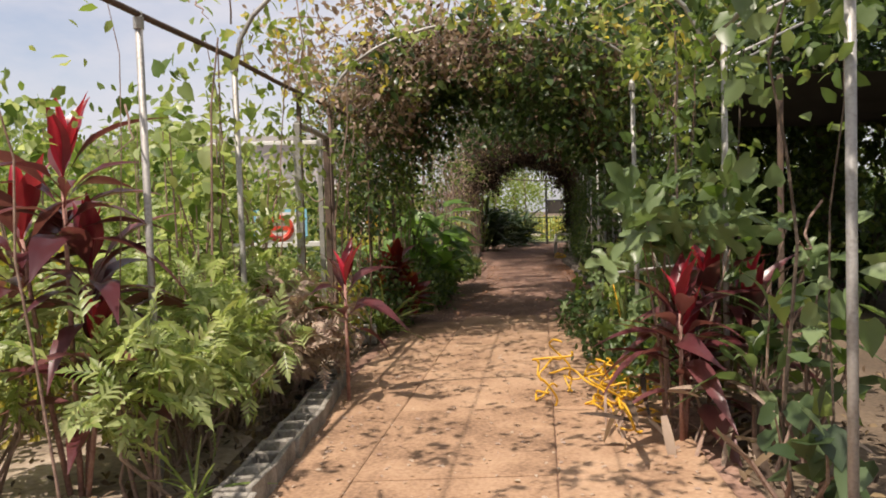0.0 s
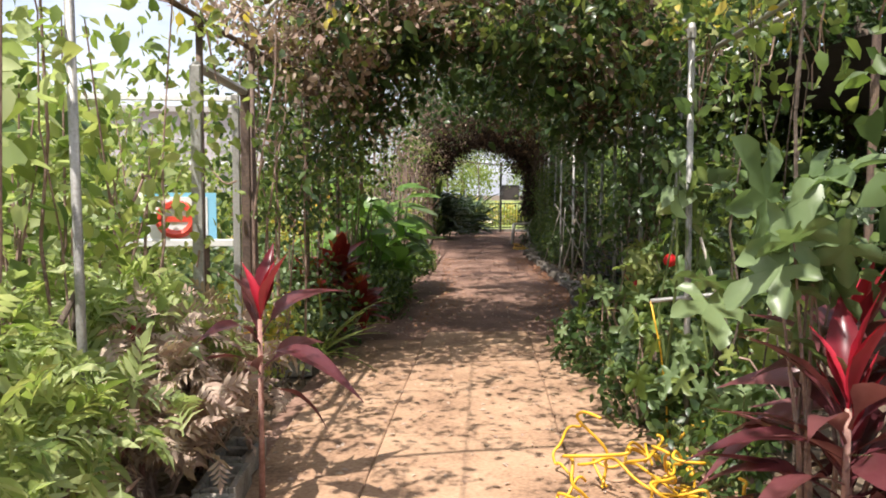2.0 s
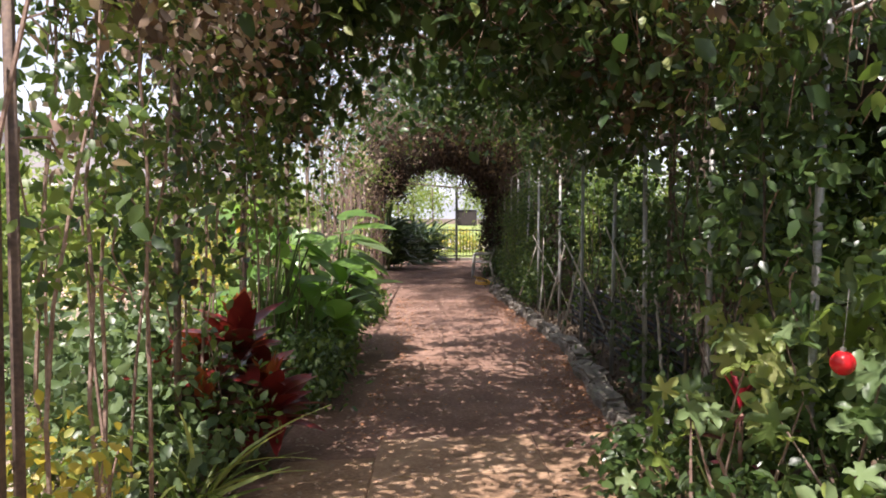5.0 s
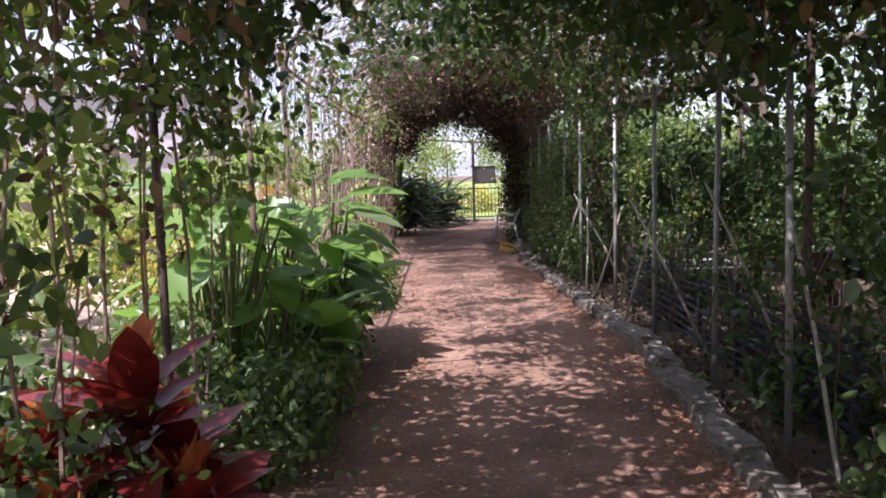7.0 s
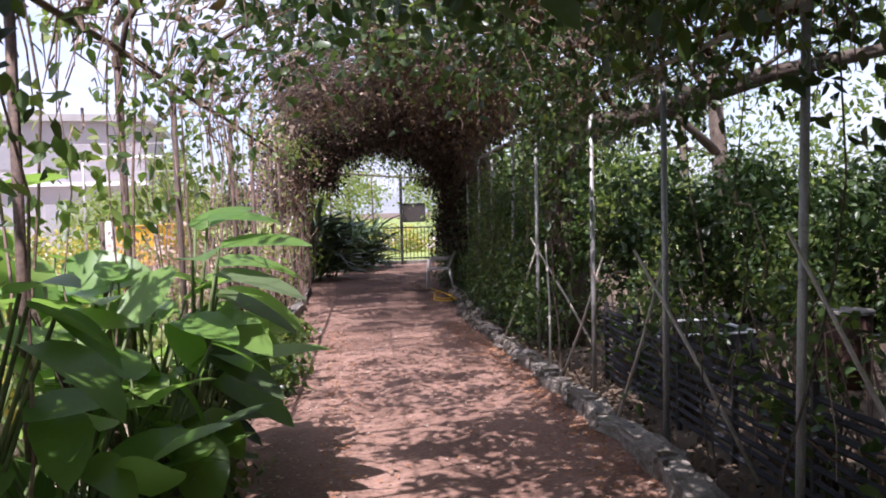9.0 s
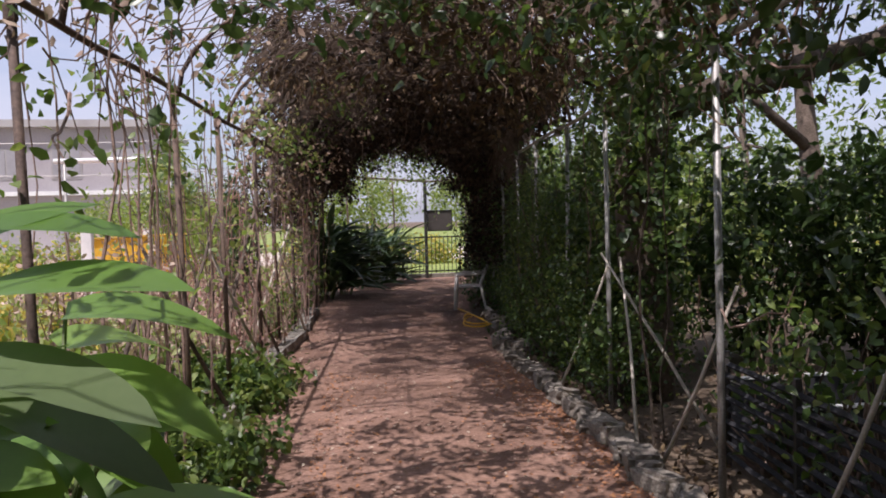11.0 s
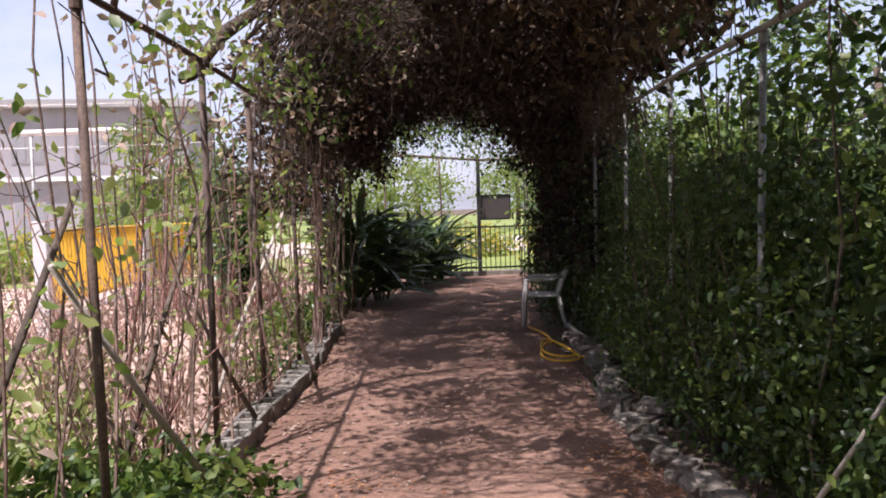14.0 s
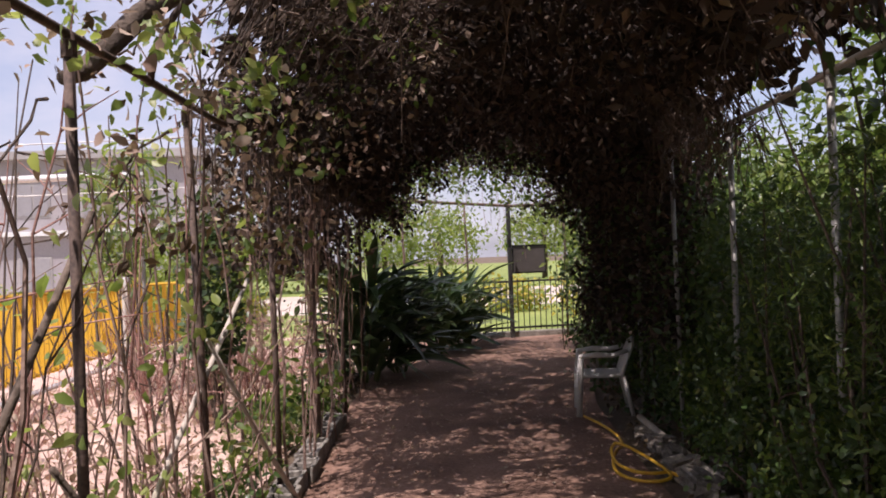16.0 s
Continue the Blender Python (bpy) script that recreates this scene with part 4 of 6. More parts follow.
vine(19.2, 21.4, [("to", 0, 0, 2600, T_OVAL, 0.16, L_BROWN_SHADE, 0.1, 30), ("lb", 1.7, 2.8, 2200, T_OVAL, 0.075, L_BROWN_SHADE, 0.22, 12), ("t", 0, 0, 18000, T_SMALL, 0.095, L_BROWN_SHADE, 0.22, 16), ("rb", 0.0, 2.8, 8000, T_OVAL, 0.075, L_DARK, 0.28, 16), ("r", 0.9, 2.9, 6000, T_OVAL, 0.075, L_BROWN_SHADE, 0.2, 14)], G_BROWN, 2400, 16, M_TWIG, "climbing_vine", 0.85)
vine(21.4, 23.6, [("to", 0, 0, 2600, T_OVAL, 0.16, L_BROWN_SHADE, 0.1, 30), ("lb", 1.6, 2.8, 3000, T_OVAL, 0.075, L_BROWN_SHADE, 0.25, 12), ("t", 0, 0, 15000, T_SMALL, 0.095, L_BROWN_SHADE, 0.22, 16), ("t", 0, 0, 1500, T_OVAL, 0.075, L_DARK, 0.3, 16), ("r", 0.5, 2.9, 5000, T_SMALL, 0.095, L_BROWN_SHADE, 0.2, 14), ("rb", 0.0, 2.8, 8000, T_OVAL, 0.075, L_DARK, 0.3, 16)], G_BROWN, 1500, 12, M_TWIG, "climbing_vine", 0.85)
bough = thing("woody_vine", "thick twisted bare vine trunk climbing over the hoops", "vine", (0.95, 16.2, 0))
part("trunk", Acc().add(*tube_data([(-0.03, 0.1, 2.5), (0.02, 0.22, 2.56), (0.06, 0.32, 2.66), (0.2, 0.5, 2.9), (0.55, 0.7, 3.2), (1.2, 0.9, 3.38)], [0.03, 0.045, 0.055, 0.055, 0.04, 0.03], 8)), M_BARK, bough, "", True)

# ---- plants beside the first stretch ----
cordyline(-1.6, -0.35, [(-0.02, 0.0, 1.66), (0.04, 0.15, 1.18), (-0.3, 0.1, 1.35), (0.14, -0.05, 0.72)], "tall maroon cordyline with bright crimson young leaves on bare canes", 17, 0.6, ntop=3)
cordyline(-0.38, 1.5, [(0.0, 0.0, 0.9)], "single-caned maroon cordyline with two upright crimson leaves", 10, 0.5, ntop=2)
cordyline(-0.95, 1.5, [(0.0, 0.0, 0.62)], "small maroon cordyline at the edge of the bed", 8, 0.4, ntop=2)
cordyline(1.78, 0.2, [(0.0, 0.0, 0.78), (0.1, 0.12, 0.5)], "maroon cordyline with crimson upright leaves and green lower leaves", 18, 0.56, ntop=3)
cordyline(2.15, 0.75, [(0.0, 0.0, 0.85), (0.2, -0.2, 0.7)], "bushy maroon cordyline with crimson heart leaves", 22, 0.6, ntop=4)
cordyline(2.4, 4.1, [(0.0, 0.0, 0.62)], "small crimson cordyline among green shrubs", 8, 0.36, ntop=4)
cordyline(2.12, -0.05, [(0.0, 0.0, 0.5), (0.15, 0.1, 0.75)], "green-leaved cordyline with long drooping blades", 10, 0.5, C_GREEN, C_GREEN, 3)
cordyline(-0.2, 5.7, [(0.02, 0.0, 0.82), (0.22, -0.12, 0.42), (-0.28, 0.1, 0.58), (0.1, 0.25, 0.5), (-0.42, -0.1, 0.5), (-0.15, -0.28, 0.4)], "red bushy croton with orange young leaves", 24, 0.38, C_RED, C_ORANGE, 13, "croton_plant")
strap_clump(-0.3, 4.6, 34, 0.42, "pale green spider plant with thin arching leaves", C_GRASS, 0.55, "spider_plant")
strap_clump(-0.9, -0.7, 16, 0.2, "tuft of thin green grass beside the kerb", C_GRASS, 0.3, "grass_tuft")
for x_, y_, n_, z_ in ((-1.15, 0.35, 34, 1.15), (-1.35, 1.1, 46, 1.25), (-1.0, 1.75, 40, 1.05), (-1.75, 0.6, 36, 1.2), (-1.5, 2.3, 40, 1.1), (-1.2, -0.5, 26, 0.85), (-1.95, 1.6, 40, 1.4), (-2.1, -0.4, 34, 1.0), (-1.2, 0.15, 30, 0.8), (-1.15, 1.0, 28, 0.8), (-1.1, 2.35, 26, 0.8)):
    shrub(x_, y_, 0.36, 0.4, 0.42, z_, n_ * 5, T_CUT, (L_LIME, L_LIME, L_LIGHT), 0.15, 0.28, "bright green shrub with deeply cut lobed leaves", 5, 9, M_DRYSTEM, 0.1, 0.25, "lobed_leaf_shrub", "lobed shrubs beside the kerb", 1.4)
shrub(-1.0, 2.9, 0.3, 0.3, 0.15, 0.75, 300, T_THIN, L_TAN, 0.06, 0.12, "small shrub with dry tan fern-like leaves", 14, 8, None, 0.07)
shrub(-1.2, 2.1, 0.3, 0.3, 0.1, 0.6, 260, T_OVAL, L_TAN, 0.04, 0.09, "withered shrub with pale pinkish dry leaves", 10, 8, None, 0.07)
shrub(-1.05, 0.9, 0.2, 0.3, 0.1, 0.55, 160, T_THIN, L_TAN, 0.06, 0.13, "withered stems with dry tan leaves at the bed edge", 10, 7, None, 0.07)
for x_, y_, z_, n_ in ((-1.35, 0.9, 2.5, 150), (-1.15, 2.2, 2.6, 130), (-1.7, 1.9, 2.7, 170), (-2.3, 2.6, 2.6, 200), (-1.9, 3.4, 2.5, 180), (-2.5, 0.9, 2.4, 170)):
    shrub(x_, y_, 0.3, 0.36, 1.0, z_, n_, T_HEART, (L_LIGHT, L_LIME, L_MID), 0.06, 0.13, "tall pale green shoots climbing into the sun", 5, 8, M_DRYSTEM, 0.12, 0.35, "tall_climber", "tall climbers on the sunny side", 1.1)
for x_, y_, z_, n_ in ((-0.75, 5.1, 0.85, 500), (-0.95, 5.9, 1.0, 500), (-0.55, 4.75, 0.6, 320), (-1.3, 5.4, 0.9, 450), (-1.25, 6.3, 1.0, 450), (-0.95, 6.9, 1.0, 420), (-1.7, 6.8, 1.1, 450)):
    shrub(x_, y_, 0.34, 0.38, 0.05, z_, n_, T_OVAL, (L_FIG, L_BLUE), 0.06, 0.12, "grey-green leafy shrub beside the croton", 10, 8, M_GSTEM, 0.1, group="grey-green shrubs beside the croton")
for x_, y_ in ((3.3, 5.8), (3.6, 7.2)):
    shrub(x_, y_, 0.5, 0.5, 0.0, 0.4, 450, T_OVAL, L_DARK, 0.06, 0.11, "low dark shrub behind the low fence", 14, 8, M_BARK, 0.1, group="low dark shrubs behind the fence")
for x_, y_, z_ in ((9.2, 19.5, 2.3), (10.6, 17.6, 2.5), (10.0, 22.0, 2.6), (8.4, 22.8, 2.0)):
    shrub(x_, y_, 0.9, 0.9, 0.0, z_, 900, T_OVAL, (L_FAR, L_LIGHT), 0.09, 0.18, "sunlit pale green bush beyond the shade", 14, 9, None, 0.2, group="sunlit bushes beyond the shade")
for x_, y_, z_ in ((0.05, 14.4, 1.5), (-0.35, 14.0, 1.4), (0.3, 13.7, 1.1)):
    shrub(x_, y_, 0.3, 0.34, 0.4, z_ + 0.15, 400, T_OVAL, (L_TAN, L_LIGHT, L_TAN), 0.04, 0.09, "sparse half-dry bush with thin pale twigs", 6, 16, M_DRYSTEM, 0.1, group="half-dry bushes by the poles")
for x_, y_, z_ in ((-0.95, 1.45, 0.85), (-0.85, 1.9, 0.75)):
    shrub(x_ + 0.1, y_, 0.26, 0.3, 0.2, z_ + 0.1, 300, T_CUT, L_TAN, 0.12, 0.22, "dry tan fern fronds leaning over the kerb", 8, 8, None, 0.09, 0.4, "dry_fern", "dry ferns by the kerb")
for x_, y_, z_, n_ in ((2.75, 4.3, 1.2, 90), (3.1, 3.8, 1.5, 110), (3.0, 4.8, 1.4, 90), (2.85, 2.9, 0.9, 60)):
    shrub(x_, y_, 0.34, 0.4, 0.3, z_, n_, T_FIGBIG, (L_FIG, L_LIGHT), 0.1, 0.17, "sunlit climber with pale lobed leaves on stakes", 4, 8, M_DRYSTEM, 0.12, 0.3, group="pale lobed climbers beside the path")
for x_, y_, z_ in ((4.75, 15.7, 3.5), (5.3, 16.8, 3.8), (5.7, 15.4, 3.9)):
    shrub(x_, y_, 0.6, 0.7, 1.5, z_, 420, T_OVAL, (L_DARK, L_MID), 0.07, 0.13, "tall loose bush rising above the hedge", 16, 12, M_BARK, 0.16, group="tall bushes above the hedge")
shrub(-0.75, 3.75, 0.3, 0.4, 0.1, 0.8, 900, T_OVAL, (L_LIGHT, L_GOLD), 0.04, 0.08, "yellow-green leafy shrub beside the path", 12)
for i in range(16):
    x_, y_ = rng.uniform(-5.4, -2.7), rng.uniform(-1.5, 9.5)
    h = rng.uniform(1.2, 2.1)
    shrub(x_, y_, rng.uniform(0.5, 0.9), rng.uniform(0.5, 0.9), 0.1, h, 1500, T_OVAL, (L_LIGHT, L_MID, L_LIGHT) if i % 3 else (L_LIGHT, L_GOLD), 0.06, 0.12, "sunlit light green bush with loose upright twigs", 16, 14, None, 0.14, group="bushes on the sunny side")
for x_, y_, h in ((-3.2, 5.2, 2.5), (-4.4, 4.4, 2.7), (-2.9, 7.4, 2.6), (-4.2, 7.6, 2.9), (-5.6, 6.2, 2.9), (-3.3, 9.8, 2.6), (-4.8, 10.2, 3.0), (-6.2, 9.0, 3.2), (-6.8, 3.6, 2.8), (-2.3, 11.6, 2.2)):
    shrub(x_, y_, 1.0, 1.0, 0.2, h, 1700, T_OVAL, (L_LIGHT, L_MID, L_LIGHT), 0.08, 0.16, "tall sunlit green bush with loose twigs", 16, 16, None, 0.18, group="tall bushes on the sunny side")
for x_, y_ in ((-4.6, 1.6), (-5.4, 3.4), (-3.9, 6.0)):
    broad_plant(x_, y_, 26, 2.1, 0.55, "tall banana-like plant with broad bright leaves", C_BROAD, 0.7)
# right of the first stretch
for x_, y_, rx_, z_, n_, m_ in ((1.9, 2.6, 0.22, 0.35, 260, L_DARK), (2.15, 3.4, 0.3, 0.5, 420, L_DARK), (2.05, 4.3, 0.3, 0.5, 500, L_DARK), (2.4, 2.2, 0.35, 0.5, 380, L_DARK), (1.95, 1.5, 0.25, 0.35, 350, L_MID), (2.65, 4.0, 0.4, 0.8, 800, L_DARK), (2.75, 5.4, 0.25, 0.3, 160, L_MID)):
    shrub(x_, y_, rx_, 0.45, 0.0, z_, n_, T_OVAL, (L_DARK, m_, L_DARK), 0.05, 0.1, "low dark leafy shrub spilling towards the path", 11, 9, M_GSTEM, 0.08, group="low shrubs beside the path")
for x_, y_, z_, n_ in ((1.95, 2.5, 0.55, 46), (2.2, 2.0, 0.6, 50), (2.3, 3.9, 0.9, 40), (2.5, 2.5, 0.7, 50), (2.6, 3.6, 1.1, 60), (2.35, 3.0, 0.85, 40)):
    shrub(x_, y_, 0.32, 0.4, 0.15, z_ + 0.1, n_, T_FIGBIG, (L_FIG, L_LIGHT, L_FIG), 0.08, 0.15, "sunlit bramble-like climber with lobed green leaves", 4, 9, M_DRYSTEM, 0.1, 0.3, group="lobed climbers beside the path")
shrub(1.76, 0.4, 0.3, 0.3, 1.0, 1.5, 26, T_FIGBIG, L_FIG, 0.16, 0.26, "young fig tree with large lobed grey-green leaves", 1, 7, M_DRYSTEM, 0.12, 0.15, "fig_plant", "", 0.9)
shrub(2.8, 1.3, 0.34, 0.4, 0.6, 1.3, 10, T_FIGBIG, L_FIG, 0.14, 0.22, "fig shoots with large pale lobed leaves", 1, 7, M_DRYSTEM, 0.12, 0.15, "fig_plant", "", 0.8)
shrub(1.95, -1.0, 0.3, 0.4, 0.05, 0.6, 24, T_HEART, L_BLUE, 0.12, 0.22, "climber with large heart-shaped leaves near the ground", 5, 9, M_DRYSTEM, 0.1, 0.4)
shrub(2.35, -0.2, 0.3, 0.6, 0.2, 1.2, 70, T_HEART, (L_BLUE, L_MID), 0.1, 0.17, "tangle of heart-leaved climber on bare stems", 6, 16, M_DRYSTEM, 0.12, 0.4)
for px_, y_, z0_, z1_, n_ in ((2.14, 0.4, 0.9, 2.25, 46), (2.09, 2.27, 1.0, 2.3, 36)):
    shrub(px_, y_, 0.1, 0.1, z0_, z1_, n_, T_HEART, (L_FIG, L_FIG, L_MID), 0.1, 0.17, "pale heart-leaved climber winding up a post", 3, 5, M_GSTEM, 0.07, 0.6, "post_climber", "climbers winding up the posts", 0.2)
dead = thing("dead_stalks", "heap of dry fallen blades and stalks under the cordylines", "dry stalks", (1.95, 0.15, 0))
C_TAN = [strap_mesh("blade", L_TAN, 0.12, d, 0.5) for d in (0.1, 0.4)]
C_DEAD = [strap_mesh("blade", L_BROWN, 0.1, d, 0.5) for d in (0.2, 0.5)]
for i in range(64):
    put_leaf(dead, (C_TAN if i % 3 else C_DEAD)[i % 2], (rng.normal(0, 0.25), rng.normal(0, 0.3), rng.uniform(0.03, 0.4)), rng.uniform(0, 360), rng.uniform(-60, 30), rng.uniform(0.2, 0.45), rng.uniform(0.7, 1.3), rng.uniform(-60, 60), "blade")

# ---- plants along the middle ----
for x_, y_, z_, n_, m_ in ((0.15, 7.0, 0.6, 1300, L_BLUE), (0.28, 7.7, 0.5, 1300, L_MID), (0.2, 8.4, 0.5, 1500, L_BLUE), (-0.4, 7.3, 0.9, 1400, L_DARK), (-0.6, 8.2, 0.8, 1300, L_BLUE), (0.4, 9.1, 0.45, 1100, L_BLUE), (-0.7, 6.2, 0.8, 1200, L_BLUE), (-0.35, 5.3, 0.9, 1000, L_DARK)):
    shrub(x_, y_, 0.38, 0.45, 0.0, z_, n_, T_OVAL, (m_, L_FIG, L_MID), 0.04, 0.09, "low fine-leaved dark green groundcover shrub", 14, 8, M_GSTEM, 0.08, group="low shrubs under the climbers")
for x_, y_, n_, h_, s_ in ((-0.1, 7.75, 24, 1.6, 0.37), (-0.3, 8.3, 20, 1.75, 0.38), (0.1, 8.5, 22, 1.4, 0.38), (0.25, 9.3, 20, 1.4, 0.4), (-0.2, 9.2, 18, 1.5, 0.38), (0.2, 8.0, 18, 1.0, 0.34), (0.35, 8.8, 18, 1.05, 0.36), (-0.1, 9.8, 18, 1.3, 0.36)):
    broad_plant(x_, y_, n_, h_, s_, "lush plant with broad bright green leaves on long stalks", C_BROAD)
for x_, y_, n_, h_, s_ in ((0.42, 8.9, 12, 0.75, 0.36), (0.5, 9.7, 14, 0.8, 0.38), (0.55, 10.4, 12, 0.65, 0.34), (0.28, 7.9, 9, 0.5, 0.3)):
    broad_plant(x_, y_, n_, h_, s_, "low plant with pale grey-green broad leaves arching over the path", C_BLUE, 0.3)
edge_plant = broad_plant(0.55, 10.3, 8, 1.0, 0.42, "broad-leaved plant with large bright drooping leaves over the kerb", C_BROAD, 0.25)
for dx, dy, dz, az, el, sz in ((0.1, -0.1, 1.3, 5, 8, 0.55), (0.12, -0.2, 1.12, -15, -6, 0.55), (0.05, 0.0, 1.18, 40, 10, 0.45), (0.1, -0.15, 0.95, -30, -12, 0.5), (0.0, -0.2, 1.02, -70, 0, 0.5), (0.1, 0.05, 0.8, 10, -18, 0.46)):
    part("stalk", Acc().add(*tube_data([(0, 0, -0.02), (dx * 0.4, dy * 0.4, dz * 0.6), (dx, dy, dz)], [0.014, 0.011, 0.008], 5)), M_GSTEM, edge_plant, "", True)
    put_leaf(edge_plant, C_BROAD[1], (dx, dy, dz), az, el, sz, 1.15, 12)
lean = broad_plant(0.52, 9.4, 7, 1.35, 0.46, "broad-leaved plant leaning out over the path edge", C_BROAD, 0.3)
for dx, dy, dz, az, el, sz, kind in ((0.18, -0.1, 1.45, -14, 8, 0.5, 0), (0.17, -0.18, 1.32, -26, -8, 0.5, 1), (0.16, -0.05, 1.2, -8, -22, 0.5, 1), (0.12, -0.15, 1.08, -45, -14, 0.46, 0), (0.05, 0.05, 1.55, 30, 25, 0.4, 0), (0.05, -0.2, 1.4, -80, 10, 0.42, 0), (0.12, 0.02, 1.6, -2, 4, 0.4, 0), (0.1, -0.25, 0.92, -30, -20, 0.5, 1), (0.15, -0.2, 0.76, -18, -25, 0.48, 0), (0.05, -0.3, 0.6, -60, -10, 0.44, 0), (0.0, -0.3, 1.1, -50, -5, 0.42, 0)):
    part("stalk", Acc().add(*tube_data([(0, 0, -0.02), (dx * 0.4, dy * 0.4, dz * 0.6), (dx, dy, dz)], [0.014, 0.011, 0.008], 5)), M_GSTEM, lean, "", True)
    put_leaf(lean, (C_BROAD if kind == 0 else C_BLUE)[0], (dx, dy, dz), az, el, sz, 1.15, 12)
for x_, y_, z_, n_ in ((0.85, 12.0, 0.34, 700), (1.05, 14.2, 0.32, 900), (0.9, 14.6, 0.36, 700), (0.45, 12.4, 0.4, 700), (0.98, 12.7, 0.3, 700), (1.2, 15.0, 0.24, 400), (0.4, 12.9, 0.5, 900), (0.3, 13.9, 0.5, 800), (0.95, 14.9, 0.3, 600), (0.5, 14.8, 0.4, 700), (1.5, 21.2, 0.45, 700), (1.3, 20.2, 0.4, 500), (1.2, 18.2, 0.3, 300)):
    shrub(x_, y_, 0.36, 0.42, 0.0, z_, n_, T_OVAL, (L_MID, L_DARK, L_MID), 0.05, 0.1, "low sprawling green groundcover by the block kerb", 11, 7, M_GSTEM, 0.08, group="groundcover by the kerb")
for i in range(12):
    x_, y_ = rng.uniform(-4.5, -0.6), rng.uniform(10, 19)
    shrub(x_, y_, 0.5, 0.55, 0.05, rng.uniform(0.5, 1.3), 900, T_OVAL, (L_LIGHT, L_GOLD), 0.05, 0.11, "sunlit yellow-green bush on dry ground", 14, 12, None, 0.12, group="bushes on dry ground")
for x_, y_, z_ in ((-0.1, 12.2, 0.75), (-0.5, 13.0, 0.9), (-0.2, 13.7, 0.8), (-0.9, 12.4, 1.0), (-1.2, 13.6, 0.9), (-0.6, 14.4, 0.75), (0.05, 14.9, 0.6), (-1.5, 14.8, 0.9), (-1.0, 11.6, 1.1), (-2.0, 13.0, 1.1), (0.35, 13.2, 0.6), (0.3, 15.8, 0.5), (-0.6, 16.4, 0.7), (-1.6, 16.8, 0.9), (-2.4, 15.4, 1.1), (-0.2, 17.6, 0.45)):
    shrub(x_, y_, 0.36, 0.4, 0.1, z_, 380, T_OVAL, (L_LIME, L_LIGHT), 0.05, 0.11, "sunlit pale green weedy bush on the bank", 8, 10, M_GSTEM, 0.1, group="weedy bushes on the bank", up=1.2)
for i in range(38):
    y_ = rng.uniform(15.2, 25)
    x_ = float(edge_l(y_)) - rng.uniform(0.45, 3.4)
    th = thing("dry_bush", "leafless bush of reddish dry stems over litter", "bush", (x_, y_, 0), "dry bushes beside the path")
    tall = 1.0 if i % 3 or float(edge_l(y_)) - x_ > 1.1 else 1.9
    for j in range(14):
        d = rng.normal(0, 0.24, 2) * (1.0 if i % 3 else 1.5)
        h = rng.uniform(0.4, 1.25) * tall
        q = [(d[0] * 0.2, d[1] * 0.2, -0.02), (d[0] * 0.5 + rng.normal(0, 0.05), d[1] * 0.5, h * 0.4), (d[0] * 0.7 + rng.normal(0, 0.07), d[1] * 0.8, h * 0.7), (d[0] + rng.normal(0, 0.09), d[1], h)]
        part("stem", Acc().add(*tube_data(q, [0.008, 0.006, 0.005, 0.003], 4)).add(*tube_data([q[1], (q[1][0] + rng.normal(0, 0.15), q[1][1] + rng.normal(0, 0.12), q[1][2] + 0.3)], [0.005, 0.002], 4)).add(*tube_data([q[2], (q[2][0] + rng.normal(0, 0.15), q[2][1] + rng.normal(0, 0.12), q[2][2] + 0.2)], [0.004, 0.002], 4)), M_REDSTEM if i % 2 else M_DRYSTEM, th)
    p = np.stack([rng.normal(0, 0.2, 90), rng.normal(0, 0.2, 90), rng.uniform(0.05, 0.9, 90)], 1)
    part("foliage", Acc().add(*scatter(p, 0.03, 0.07, T_OVAL, 0.5, 0.3)), L_TAN, th)

for x_, y_, h_ in ((0.75, 15.3, 2.4), (0.6, 16.3, 2.9), (0.95, 17.2, 2.7), (0.8, 18.3, 2.8), (0.1, 16.0, 2.2)):
    th = thing("bare_shrub", "tall bare shrub with dark crooked crossing twigs", "shrub", (x_, y_, 0), "bare shrubs among the poles")
    for j in range(5):
        q = [np.array([rng.normal(0, 0.05), rng.normal(0, 0.05), -0.02])]
        d = np.array([rng.normal(-0.03, 0.07), rng.normal(0, 0.1), h_ / 6])
        for k in range(6):
            q.append(q[-1] + d * rng.uniform(0.75, 1.1) + rng.normal(0, 0.045, 3))
        br = Acc().add(*tube_data(q, np.linspace(0.011, 0.004, 7) * rng.uniform(0.6, 1.2), 5))
        for k in range(2, 6):
            e = np.array([rng.normal(0, 0.28), rng.normal(0, 0.2), rng.uniform(0.0, 0.32)])
            br.add(*tube_data([q[k], q[k] + e * 0.5 + rng.normal(0, 0.03, 3), q[k] + e], [0.005, 0.004, 0.002], 4))
        part("branch", br, M_TWIG if j % 4 else M_REDSTEM, th)
    p = np.stack([rng.normal(0, 0.3, 30), rng.normal(0, 0.25, 30), rng.uniform(0.5, h_, 30)], 1)
    tagged(part("foliage", Acc().add(*scatter(p, 0.05, 0.1, T_OVAL, 0.5, 0.4)), L_LIGHT, th), kind="stuff")

